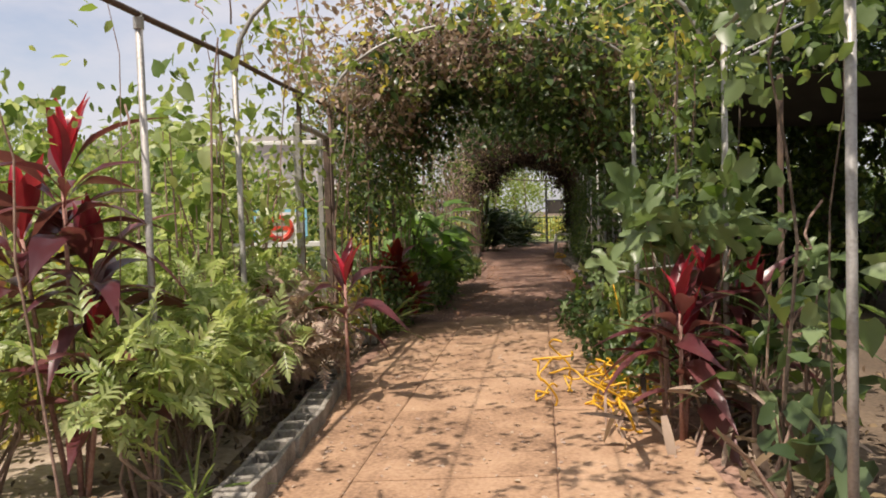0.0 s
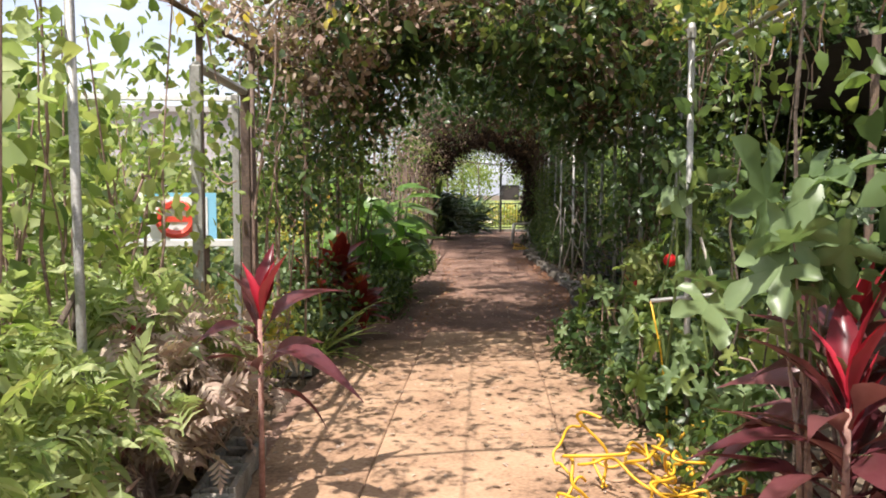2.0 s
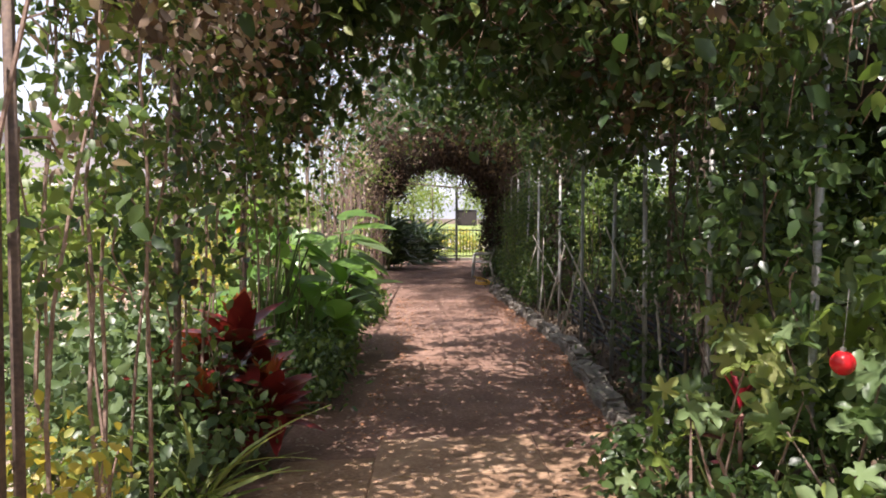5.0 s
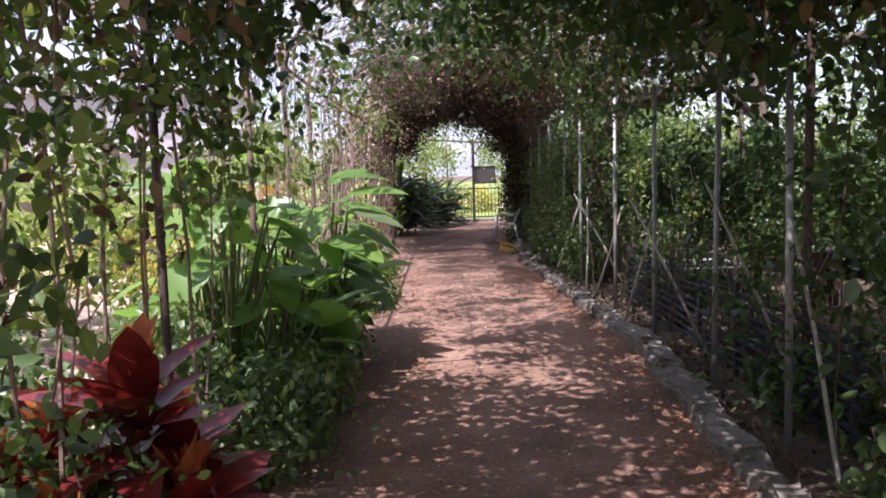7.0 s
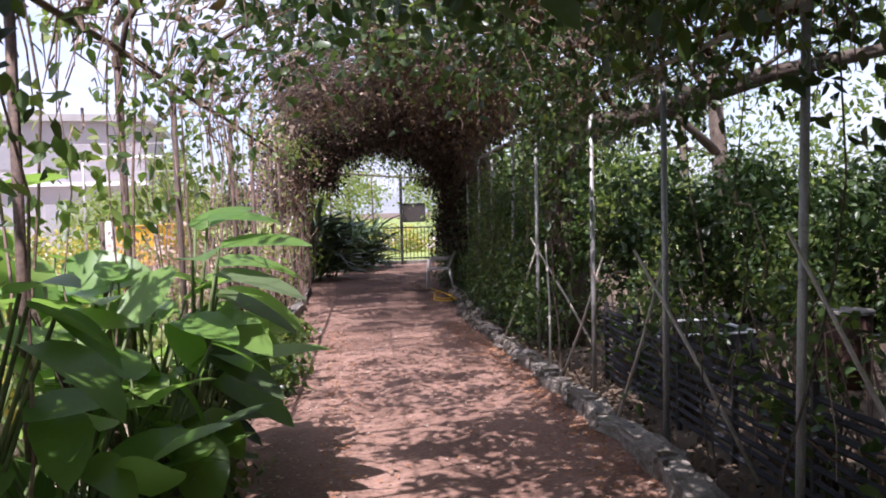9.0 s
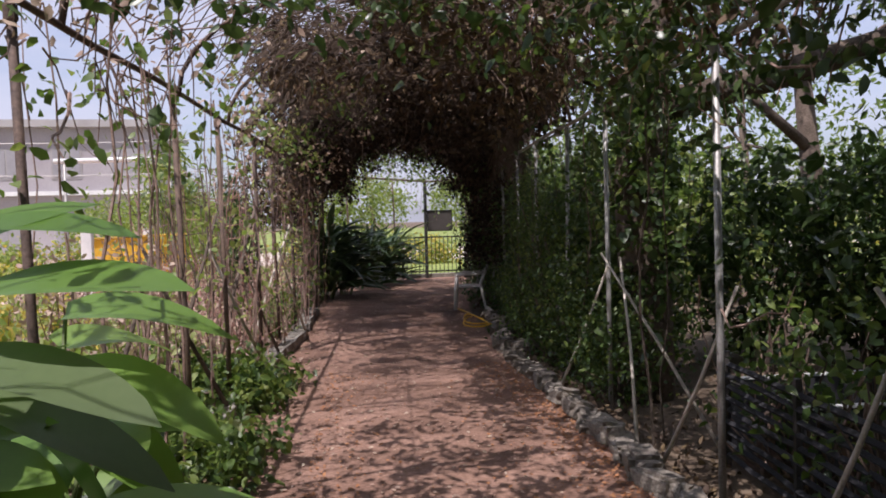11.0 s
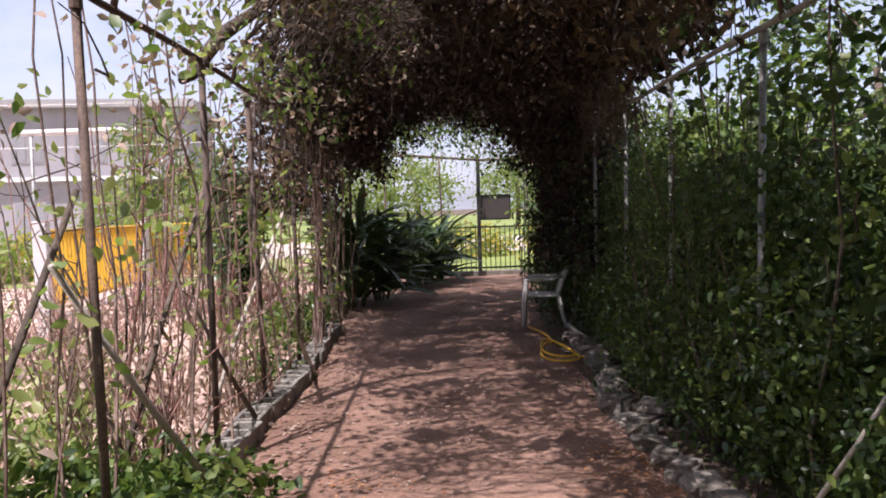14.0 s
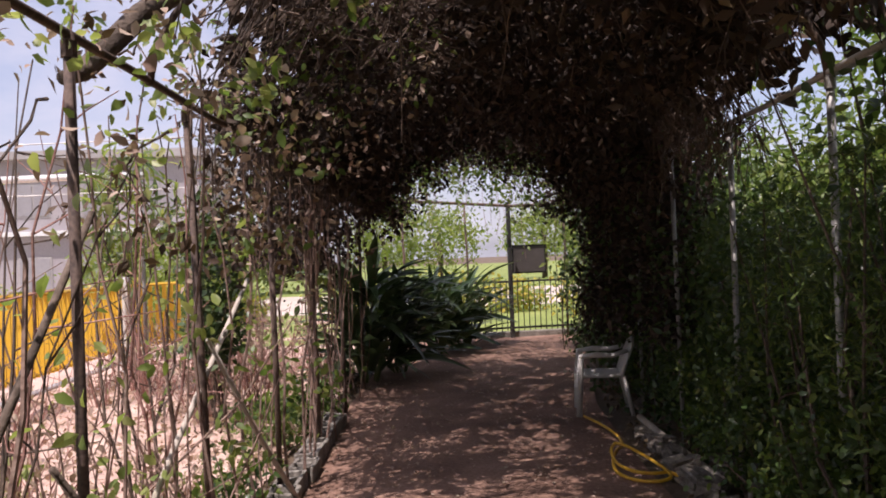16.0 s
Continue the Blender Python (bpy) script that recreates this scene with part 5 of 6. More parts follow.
# ---- shaded side ----
for i in range(20):
    y_ = 13.9 + i * 0.47
    x_ = float(mid(y_)) + HALF + (rng.uniform(0.35, 0.6) if y_ > 13.8 else rng.uniform(0.7, 1.1))
    shrub(x_, y_, 0.42, 0.5, 0.02, rng.uniform(1.2, 2.05), 2300, T_OVAL, (L_DARK, L_DARK, L_MID), 0.04, 0.08, "dense dark green hedge plant with feathery leaves", 18, 10, None, 0.12, group="hedge plants on the shaded side")
for i in range(14):
    y_ = 13.4 + i * 0.46
    x_ = float(edge_r(y_)) + rng.uniform(0.5, 0.66) + max(0.0, y_ - 16.5) * 0.12
    shrub(x_, y_, 0.34, 0.4, 0.0, rng.uniform(0.75, 1.25), 2000, T_OVAL, (L_DARK, L_DARK, L_MID), 0.03, 0.065, "low spreading dark green bush with small leaves", 20, 8, M_BARK, 0.1, group="low bushes along the hedge foot")
for x_, y_, z0_, z_ in ((4.4, 16.0, 1.0, 2.2), (4.55, 16.7, 0.9, 2.3), (4.3, 15.3, 0.8, 1.7)):
    shrub(x_, y_, 0.3, 0.36, z0_, z_, 1700, T_THIN, (L_MID, L_DARK), 0.04, 0.075, "feathery mid-green shrub leaning over the hedge", 30, 9, M_BARK, 0.12, 0.6, group="feathery shrubs in the hedge")
for x_, y_ in ((4.9, 7.4), (5.8, 8.0), (6.8, 8.5), (6.0, 5.6)):
    shrub(x_, y_, 0.8, 0.8, 0.2, 3.5, 2600, T_OVAL, (L_DARK, L_MID, L_DARK), 0.09, 0.17, "tall dark bush in the shade of the trees", 20, 12, M_BARK, 0.2, group="tall dark bushes in the shade")
for i in range(11):
    y_ = rng.uniform(8, 15)
    shrub(float(mid(y_)) + HALF + rng.uniform(2.2, 5.5), y_, 0.6, 0.6, 0.3, rng.uniform(1.0, 1.7), 750, T_OVAL, (L_MID, L_DARK), 0.06, 0.11, "dark shaded shrub under the trees", 14, 12, M_BARK, 0.14, group="shrubs under the trees")
for i in range(1, 9):
    t = i / 8
    shrub(6.3 + 4.0 * t + rng.uniform(-0.3, 0.3), 15.6 - 5.6 * t, 0.8, 0.8, 0.0, rng.uniform(1.9, 2.4), 3000, T_SMALL, L_DARK, 0.09, 0.17, "clipped dark green hedge bush under the trees", 18, 10, M_BARK, 0.16, group="dark hedge under the trees")
for x_, y_ in ((6.6, -1.0), (7.4, 0.8), (7.8, 2.6), (8.0, 4.4), (8.2, 6.2), (5.2, -2.6)):
    shrub(x_, y_, 0.9, 1.0, 0.0, 2.7, 3000, T_SMALL, L_DARK, 0.09, 0.18, "tall dark green bush beyond the shade cloth", 18, 10, M_BARK, 0.18, group="bushes beyond the shade cloth")
tree(4.48, 13.55, [(0, 0, -0.1), (0.02, 0, 0.9), (-0.02, 0.05, 1.9), (0.1, 0, 3.0), (0.5, 0, 4.4)], 0.26,
     [([(0.05, 0, 2.5), (1.1, -0.3, 2.75), (2.4, -0.7, 3.15), (4.2, -1.2, 3.5)], 0.15), ([(0.1, 0, 3.0), (-0.6, 0.8, 3.9), (-1.0, 1.6, 4.6)], 0.12)],
     [(2.2, -1.8, 4.6, 3.0, 3.4, 1.1, 6500), (0.6, 1.6, 4.8, 2.2, 2.4, 0.9, 2200)], L_DARK, "old tree with an ivied dark trunk and low bough", 0.15, 24, M_BARK)
shrub(4.5, 13.55, 0.3, 0.3, 0.1, 3.3, 3800, T_HEART, (L_DARK, L_DARK, L_MID), 0.045, 0.085, "dark small-leaved ivy wrapped round the old trunk", 14, 6, M_BARK, 0.07, 0.6, "trunk_ivy", "", 0.2)
# the third crown is added to shade the ground behind the low fence
tree(6.2, 6.9, [(0, 0, -0.1), (0.1, 0, 1.2), (-0.05, 0, 2.6), (0.2, 0.2, 4.2)], 0.2,
     [([(0, 0, 2.4), (-1.0, 0.5, 3.2), (-1.9, 0.8, 4.0)], 0.1), ([(0, 0, 2.8), (1.2, -0.6, 3.6), (2.4, -1, 4.2)], 0.1)],
     [(-0.6, -0.2, 4.4, 2.8, 3.0, 1.2, 9000), (2.0, 0, 4.2, 2.6, 2.8, 1.3, 6500), (-1.6, 2.2, 4.5, 1.7, 1.8, 0.8, 5000)], L_DARK, "dark-trunked shade tree with a spreading crown", 0.15)
tree(5.6, 1.6, [(0, 0, -0.1), (0.05, 0.1, 1.5), (0.2, 0, 3.6)], 0.14, [([(0.1, 0, 2.2), (-0.8, 0.6, 3.3)], 0.07)],
     [(0.3, 0.5, 4.0, 1.8, 2.0, 1.0, 6000), (0.2, 0, 2.0, 1.0, 1.2, 1.2, 2500)], L_MID, "leafy tree behind the climbers", 0.1)
tree(9.5, 18.0, [(0, 0, -0.1), (0.1, 0, 2.0), (0, 0.2, 4.5)], 0.22, [([(0, 0, 2.6), (-1.5, 0.3, 4.0)], 0.1)],
     [(-1.0, -0.5, 5.0, 3.2, 3.0, 1.6, 2600)], L_DARK, "shade tree beyond the hedge", 0.12)
for i in range(15):
    y_ = 6.4 + i * 0.42
    x_ = float(mid(y_)) + HALF + rng.uniform(0.45, 1.0)
    shrub(x_, y_, 0.32, 0.34, 0.1, rng.uniform(0.7, 1.35), 130, T_OVAL, (L_DARK, L_MID), 0.05, 0.1, "straggly dark weeds with bare stems behind the fence", 8, 16, M_TWIG if i % 2 else M_DRYSTEM, 0.1, 0.3, group="weeds behind the low fence")
fence = thing("slat_fence", "low fence of black horizontal strips on dark posts", "fence")
for i in range(7):
    y_ = 6.6 + i * 0.85
    x_ = float(mid(y_)) + HALF + 0.32
    part("post", Acc().add(*tube_data([(x_, y_, -0.05), (x_, y_, 0.72)], 0.022, 6)), M_BLACK, fence)
for j in range(9):
    y_ = np.linspace(6.5, 11.8, 12)
    z_ = 0.06 + j * 0.072
    pts = np.stack([mid(y_) + HALF + 0.32 + 0.02 * np.sin(y_ * 7.0 + j * 3.1), y_, z_ + 0.006 * np.sin(y_ * 5 + j)], 1)
    part("strip", Acc().add(*tube_data(pts, 0.02, 4)), M_NET, fence)
trough = thing("water_trough", "dark grey open trough with a white rim", "trough", (4.9, 11.65, 0), rz=-5)
for x0, x1, y0, y1 in ((-0.54, -0.5, -0.45, 0.45), (0.5, 0.54, -0.45, 0.45), (-0.5, 0.5, -0.45, -0.41), (-0.5, 0.5, 0.41, 0.45)):
    part("side", Acc().add(*box_data(x0, x1, y0, y1, -0.01, 0.425)), M_TANK, trough)
    part("rim", Acc().add(*box_data(x0 - 0.006, x1 + 0.006, y0 - 0.006, y1 + 0.006, 0.428, 0.444, 0.003)), M_WPAINT, trough, "white painted rim")
part("floor", Acc().add(*box_data(-0.5, 0.5, -0.41, 0.41, 0.0, 0.03)), M_TANK, trough)
drum = thing("drum", "rusty brown drum with a pale lid in the shade", "drum", (5.95, 10.7, 0))
part("body", Acc().add(*tube_data([(0, 0, 0), (0, 0, 0.2), (0, 0, 0.215), (0, 0, 0.23), (0, 0, 0.42), (0, 0, 0.435), (0, 0, 0.45), (0, 0, 0.64)], [0.2, 0.2, 0.21, 0.2, 0.2, 0.21, 0.2, 0.2], 20)), M_DRUM, drum, "", True)
part("lid", Acc().add(*tube_data([(0, 0, 0.644), (0, 0, 0.67)], 0.22, 20)), M_CONC, drum)
net = thing("shade_net", "dark shade cloth stretched on posts beyond the climbers", "shade cloth", (5.2, 5.0, 0))
v, f = [], []
for i in range(13):
    for j in range(13):
        a_, b_ = i / 12, j / 12
        v.append((-1.6 + 4.6 * a_, -2.2 + 4.6 * b_, 2.62 - 0.22 * math.sin(math.pi * a_) * math.sin(math.pi * b_) + 0.03 * math.sin(9 * a_ + 5 * b_)))
for i in range(12):
    for j in range(12):
        q = i * 13 + j
        f += [(q, q + 1, q + 14), (q, q + 14, q + 13)]
cloth = part("cloth", Acc().add(v, f), M_NET, net)
for px, py in ((-1.6, -2.2), (3.0, -2.2), (-1.6, 2.4), (3.0, 2.4)):
    part("post", Acc().add(*tube_data([(px, py, -0.05), (px, py, 2.64)], 0.03, 7)), M_RUST, net)

# ---- things by the path ----
gate = thing("door_frame", "empty steel door frame with white-painted bars", "frame", (-0.72, 3.28, 0))
part("post", Acc().add(*box_data(-0.03, 0.03, -0.03, 0.03, -0.02, 2.25, 0.004)), M_RUST, gate)
part("post", Acc().add(*box_data(-0.1, -0.05, 0.034, 0.08, -0.02, 2.2, 0.004)), M_STEEL, gate, "pale grey steel post")
part("top_bar", Acc().add(*box_data(-1.2, -0.102, 0.04, 0.07, 2.15, 2.19, 0.004)), M_WPAINT, gate, "white painted bar")
part("bottom_bar", Acc().add(*box_data(-1.2, -0.102, 0.04, 0.07, 1.13, 1.18, 0.004)), M_WPAINT, gate, "white painted bar")
part("head_bar", Acc().add(*tube_data([(0.0, 0.0, 2.21), (-0.13, -0.92, 2.24)], 0.03, 6)), M_STEEL, gate)
part("post", Acc().add(*box_data(-0.16, -0.1, -0.95, -0.89, -0.02, 2.24, 0.004)), M_STEEL, gate)
poster = thing("poster_board", "light blue board with a red and white round print", "sign", (-1.14, 3.45, 0.2))
part("post", Acc().add(*tube_data([(-0.3, 0.03, -0.25), (-0.3, 0.03, 1.25)], 0.022, 6)), M_RUST, poster)
part("post", Acc().add(*tube_data([(0.1, 0.03, -0.25), (0.1, 0.03, 1.25)], 0.022, 6)), M_RUST, poster)
part("panel", Acc().add(*box_data(-0.36, 0.18, -0.012, 0.0, 0.93, 1.31)), M_BLUE, poster)
part("field", Acc().add(*box_data(-0.33, 0.12, -0.018, -0.0135, 0.96, 1.28)), M_WPAINT, poster, "white field")
t_ = np.linspace(0, 6.283, 25)
part("ring", Acc().add(*tube_data(np.stack([-0.1 + 0.12 * np.cos(t_), np.full(25, -0.02), 1.12 + 0.11 * np.sin(t_)], 1), 0.03, 5)), M_REDP, poster, "red round print")
part("bar", Acc().add(*box_data(-0.2, -0.0, -0.026, -0.02, 1.1, 1.14)), M_REDP, poster, "red bar")


hose_pts = [(4.35, 20.35, 0.04), (4.42, 19.9, 0.03), (4.38, 19.4, 0.04), (4.28, 19.05, 0.05), (4.18, 18.9, 0.09), (4.06, 18.7, 0.05), (4.0, 18.45, 0.02), (4.07, 18.22, 0.02), (4.22, 18.12, 0.03), (4.34, 18.16, 0.05), (4.31, 18.4, 0.08), (4.24, 18.7, 0.12), (4.18, 18.95, 0.13), (4.1, 18.85, 0.09), (4.05, 18.6, 0.05), (4.1, 18.32, 0.05), (4.24, 18.22, 0.06), (4.36, 18.3, 0.05), (4.42, 18.05, 0.03)]
hp = []
for a_, b_ in zip(hose_pts[:-1], hose_pts[1:]):
    for t in (0.0, 0.33, 0.66):
        hp.append(np.array(a_) * (1 - t) + np.array(b_) * t)
for i in range(2):
    hp = [hp[0]] + [(hp[k - 1] + hp[k] * 2 + hp[k + 1]) / 4 for k in range(1, len(hp) - 1)] + [hp[-1]]
tagged(part("garden_hose", Acc().add(*tube_data(hp, 0.013, 7)), M_YELLOW, None, "", True), "yellow garden hose lying in a loose loop", "hose")
th = thing("yellow_rope", "tangle of frayed yellow rope on the ground", "rope", (1.52, 1.28, 0))
for k in range(26):
    q = [(rng.normal(0, 0.16), rng.normal(0, 0.26), 0.02)]
    for j in range(8):
        q.append((q[-1][0] + rng.normal(0, 0.07), q[-1][1] + rng.normal(0, 0.1), max(0.015, q[-1][2] + rng.normal(0.015, 0.05))))
    q = np.array(q)
    for j in range(3):
        m_ = np.empty((len(q) * 2 - 2, 3))
        m_[0::2], m_[1::2] = q[:-1] * 0.75 + q[1:] * 0.25, q[:-1] * 0.25 + q[1:] * 0.75
        q = m_
    part("strand", Acc().add(*tube_data(q, 0.008, 5)), M_YELLOW, th, "", True)
tagged(part("loose_pipe", Acc().add(*tube_data([(1.85, 2.27, 0.86), (2.66, 2.27, 0.93)], 0.014, 7)), M_STEEL, None, "", True), "short grey pipe tied level to a post", "pipe")
tagged(part("yellow_twine", Acc().add(*tube_data([(1.85, 2.27, 0.86), (1.91, 2.25, 0.57), (1.96, 2.27, 0.28), (1.98, 2.27, 0.0)], 0.006, 5)), M_YELLOW, None, "", True), "yellow cord hanging from a pipe to the ground", "cord")
for z_, x1_ in ((0.62, -0.3), (0.33, -0.35)):
    tagged(part("yellow_string", Acc().add(*tube_data([(-1.9, 2.0, z_ - 0.03), (-1.2, 2.2, z_), (x1_ - 0.3, 2.6, z_ + 0.02)], 0.005, 5)), M_YELLOW), "thin yellow string stretched along the bed", "string", "strings along the bed")
ball = thing("red_bauble", "glossy red round bauble hanging in the shrubs", "bauble", (2.41, 3.38, 1.01))
t_ = np.linspace(0, math.pi, 12)
part("globe", Acc().add(*tube_data(np.stack([0 * t_, 0 * t_, -0.05 * np.cos(t_)], 1), 0.05 * np.sin(t_) + 0.0005, 18)), M_BALL, ball, "", True)
part("cap", Acc().add(*tube_data([(0, 0, 0.048), (0, 0, 0.062)], 0.012, 8)), M_STEEL, ball)
part("thread", Acc().add(*tube_data([(0, 0, 0.06), (0.02, 0.0, 0.3)], 0.0015, 4)), M_STEEL, ball)

chair = thing("garden_chair", "weathered pale plastic garden chair with arms, facing the path", "chair", (4.64, 20.69, 0), rz=-104)
for sx_ in (-1, 1):
    part("leg", Acc().add(*tube_data([(sx_ * 0.25, -0.24, 0.0), (sx_ * 0.235, -0.22, 0.4), (sx_ * 0.25, -0.2, 0.62)], [0.03, 0.036, 0.028], 6)), M_PLASTIC, chair, "", True)
    part("leg", Acc().add(*tube_data([(sx_ * 0.24, 0.3, 0.0), (sx_ * 0.21, 0.22, 0.4)], [0.02, 0.026], 6)), M_PLASTIC, chair, "", True)
    arm = [(sx_ * 0.25, -0.22, 0.61), (sx_ * 0.27, -0.05, 0.63), (sx_ * 0.26, 0.12, 0.62), (sx_ * 0.22, 0.27, 0.66)]
    part("armrest", Acc().add(*tube_data(arm, [0.024, 0.028, 0.026, 0.022], 7)), M_PLASTIC, chair, "", True)
    part("back_stile", Acc().add(*tube_data([(sx_ * 0.2, 0.2, 0.4), (sx_ * 0.21, 0.27, 0.6), (sx_ * 0.19, 0.32, 0.71)], [0.022, 0.02, 0.02], 6)), M_PLASTIC, chair, "", True)
part("seat", Acc().add(*box_data(-0.23, 0.23, -0.24, 0.22, 0.39, 0.42, 0.01)), M_PLASTIC, chair)
part("back_rail", Acc().add(*tube_data([(-0.19, 0.32, 0.71), (0, 0.34, 0.76), (0.19, 0.32, 0.71)], 0.022, 7)), M_PLASTIC, chair, "", True)
for k in range(5):
    x_ = -0.13 + 0.065 * k
    part("back_slat", Acc().add(*tube_data([(x_, 0.2, 0.42), (x_, 0.275, 0.6), (x_ * 0.95, 0.335, 0.735)], 0.012, 5)), M_PLASTIC, chair, "", True)
tagged(part("loose_pipe", Acc().add(*tube_data([(4.75, 19.9, 0.1), (4.68, 18.9, 0.06), (4.6, 17.9, 0.05)], 0.03, 7)), M_STICK, None, "", True), "grey pipe lying by the foot of the hedge", "pipe")

# ---- the far end ----
strap_clump(2.3, 23.6, 230, 2.35, "large dark clump of glossy strap leaves at the path's bend", C_STRAP, 0.72)
strap_clump(2.75, 24.4, 100, 2.0, "dark clump of glossy strap leaves", C_STRAP, 0.7)
strap_clump(3.5, 26.2, 130, 1.75, "arching clump of long dark leaves beside the railing", C_STRAP, 0.75)
strap_clump(4.15, 27.2, 130, 1.7, "arching clump of long leaves by the railing", C_STRAP, 0.75)
railing = thing("iron_railing", "black iron railing closing off the path", "railing", (0, 28.6, 0))
part("top_rail", Acc().add(*box_data(2.6, 9.5, -0.02, 0.02, 1.1, 1.14)), M_BLACK, railing)
part("bottom_rail", Acc().add(*box_data(2.6, 9.5, -0.02, 0.02, 0.14, 0.18)), M_BLACK, railing)
for i in range(58):
    x_ = 2.68 + i * 0.118
    part("bar", Acc().add(*tube_data([(x_, 0, 0.05), (x_, 0, 1.1 if i % 2 else 1.18)], 0.011, 5)), M_BLACK, railing)
tagged(part("low_kerb", Acc().add(*box_data(2.6, 9.5, 28.3, 28.46, -0.02, 0.11, 0.015)), M_CONC), "low mossy concrete kerb in front of the railing", "kerb")
sign = thing("notice_board", "plain grey-brown notice board on a tall dark post", "sign", (5.29, 28.2, 0))
part("post", Acc().add(*box_data(-0.04, 0.04, -0.04, 0.04, -0.02, 2.75, 0.005)), M_BLACK, sign)
part("board", Acc().add(*box_data(0.08, 0.72, -0.03, -0.005, 1.32, 1.84)), M_BOARD, sign)
part("board_frame", Acc().add(*box_data(0.05, 0.75, -0.004, 0.01, 1.29, 1.87)), M_BLACK, sign)
endf = thing("end_frame", "rusty pipe frame across the end of the path", "frame", (0, 27.9, 0))
part("crossbar", Acc().add(*tube_data([(2.4, 0, 2.86), (3.2, 0, 2.81), (5.3, 0, 2.65), (7.6, 0, 2.68)], 0.03, 7)), M_RUST, endf, "", True)
for x_ in (3.1, 4.35, 6.35, 7.4):
    part("post", Acc().add(*tube_data([(x_, 0, -0.03), (x_ + 0.03, 0, 1.4), (x_, 0, 2.66)], 0.022, 6)), M_RUST, endf, "", True)
vine(23.6, 26.5, [("rb", 0.0, 2.9, 6000, T_OVAL, 0.08, L_DARK, 0.25, 14), ("t", 0, 0, 6000, T_SMALL, 0.095, L_BROWN_SHADE, 0.25, 16), ("t", 0, 0, 4000, T_OVAL, 0.08, L_MID, 0.35, 12)], "green climber hanging over the end of the pergola", 150, 10, None, "climbing_vine", 0.0)
hang = thing("hanging_vine", "thin leafy strands hanging from the end frame", "vine", (5.0, 27.0, 0))
lv = []
for i in range(46):
    x_, y_, z_ = rng.uniform(-2.6, 2.4), rng.uniform(-0.6, 0.9), rng.uniform(2.7, 3.3)
    L_ = rng.uniform(0.2, 1.3)
    part("strand", Acc().add(*tube_data([(x_, y_, z_), (x_ + rng.normal(0, 0.05), y_, z_ - L_ * 0.5), (x_ + rng.normal(0, 0.08), y_, z_ - L_)], 0.004, 4)), M_DRYSTEM, hang)
    for j in range(int(L_ * 16)):
        lv.append((x_ + rng.normal(0, 0.06), y_ + rng.normal(0, 0.05), z_ - rng.uniform(0, L_)))
part("foliage", Acc().add(*scatter(np.array(lv), 0.05, 0.1, T_OVAL, 0.6, 0.4)), L_MID, hang)
yf = thing("yellow_fence", "yellow painted metal fence with white posts", "fence")
for (x0, y0), (x1, y1) in (((-1.95, 21.8), (-1.62, 26.0)), ((-1.62, 26.0), (-0.9, 26.9))):
    n_ = int(math.hypot(x1 - x0, y1 - y0) / 0.13)
    for z_ in (0.42, 1.42):
        part("rail", Acc().add(*tube_data([(x0, y0, z_), (x1, y1, z_)], 0.028, 5)), M_YPAINT, yf)
    for i in range(n_):
        t = (i + 0.5) / n_
        x_, y_ = x0 + (x1 - x0) * t, y0 + (y1 - y0) * t
        part("slat", Acc().add(*box_data(x_ - 0.035, x_ + 0.035, y_ - 0.012, y_ + 0.012, 0.38, 1.4)), M_YPAINT, yf)
    part("lower_rail", Acc().add(*tube_data([(x0, y0, 0.2), (x1, y1, 0.2)], 0.04, 5)), M_WPAINT, yf, "white rail")
for x_, y_ in ((-1.95, 21.8), (-1.62, 26.0)):
    part("post", Acc().add(*box_data(x_ - 0.09, x_ + 0.09, y_ - 0.09, y_ + 0.09, -0.02, 1.56, 0.01)), M_WPAINT, yf, "white post")

shrub(0.62, 21.3, 0.28, 0.3, 0.5, 2.5, 1500, T_OVAL, (L_DARK, L_BLUE, L_DARK), 0.06, 0.13, "dark ivy-covered stump behind the dry stems", 14, 9, M_BARK, 0.1)
shrub(-0.75, 23.4, 0.6, 0.6, 1.7, 3.5, 420, T_THIN, (L_FIG, L_FAR), 0.2, 0.42, "tall pale green tree with long drooping leaves", 12, 8, M_DRYSTEM, 0.16, 0.7)
wp = thing("pipe_gantry", "white pipe carried level on two thin posts", "pipe", (-1.5, 24.3, 0))
part("pipe", Acc().add(*tube_data([(-1.6, 0, 3.0), (0.0, 0, 3.03), (0.75, 0, 3.02)], 0.05, 8)), M_WPAINT, wp, "", True)
for x_ in (-1.4, 0.65):
    part("post", Acc().add(*tube_data([(x_, 0, -0.05), (x_, 0, 2.99)], 0.03, 7)), M_STEEL, wp, "", True)

for z0_, z1_, dx in ((3.15, 3.3, 0.0), (2.62, 2.7, 0.12)):
    y_ = np.linspace(0, 1, 9)
    tagged(part("overhead_wire", Acc().add(*tube_data(np.stack([-6.0 + 7.4 * y_, 21.6 + dx + 0.8 * y_, z0_ + (z1_ - z0_) * y_ - 0.1 * np.sin(math.pi * y_)], 1), 0.007, 5)), M_STEEL), "thin pale wire slung across the sunny side", "wire", "wires across the sunny side")

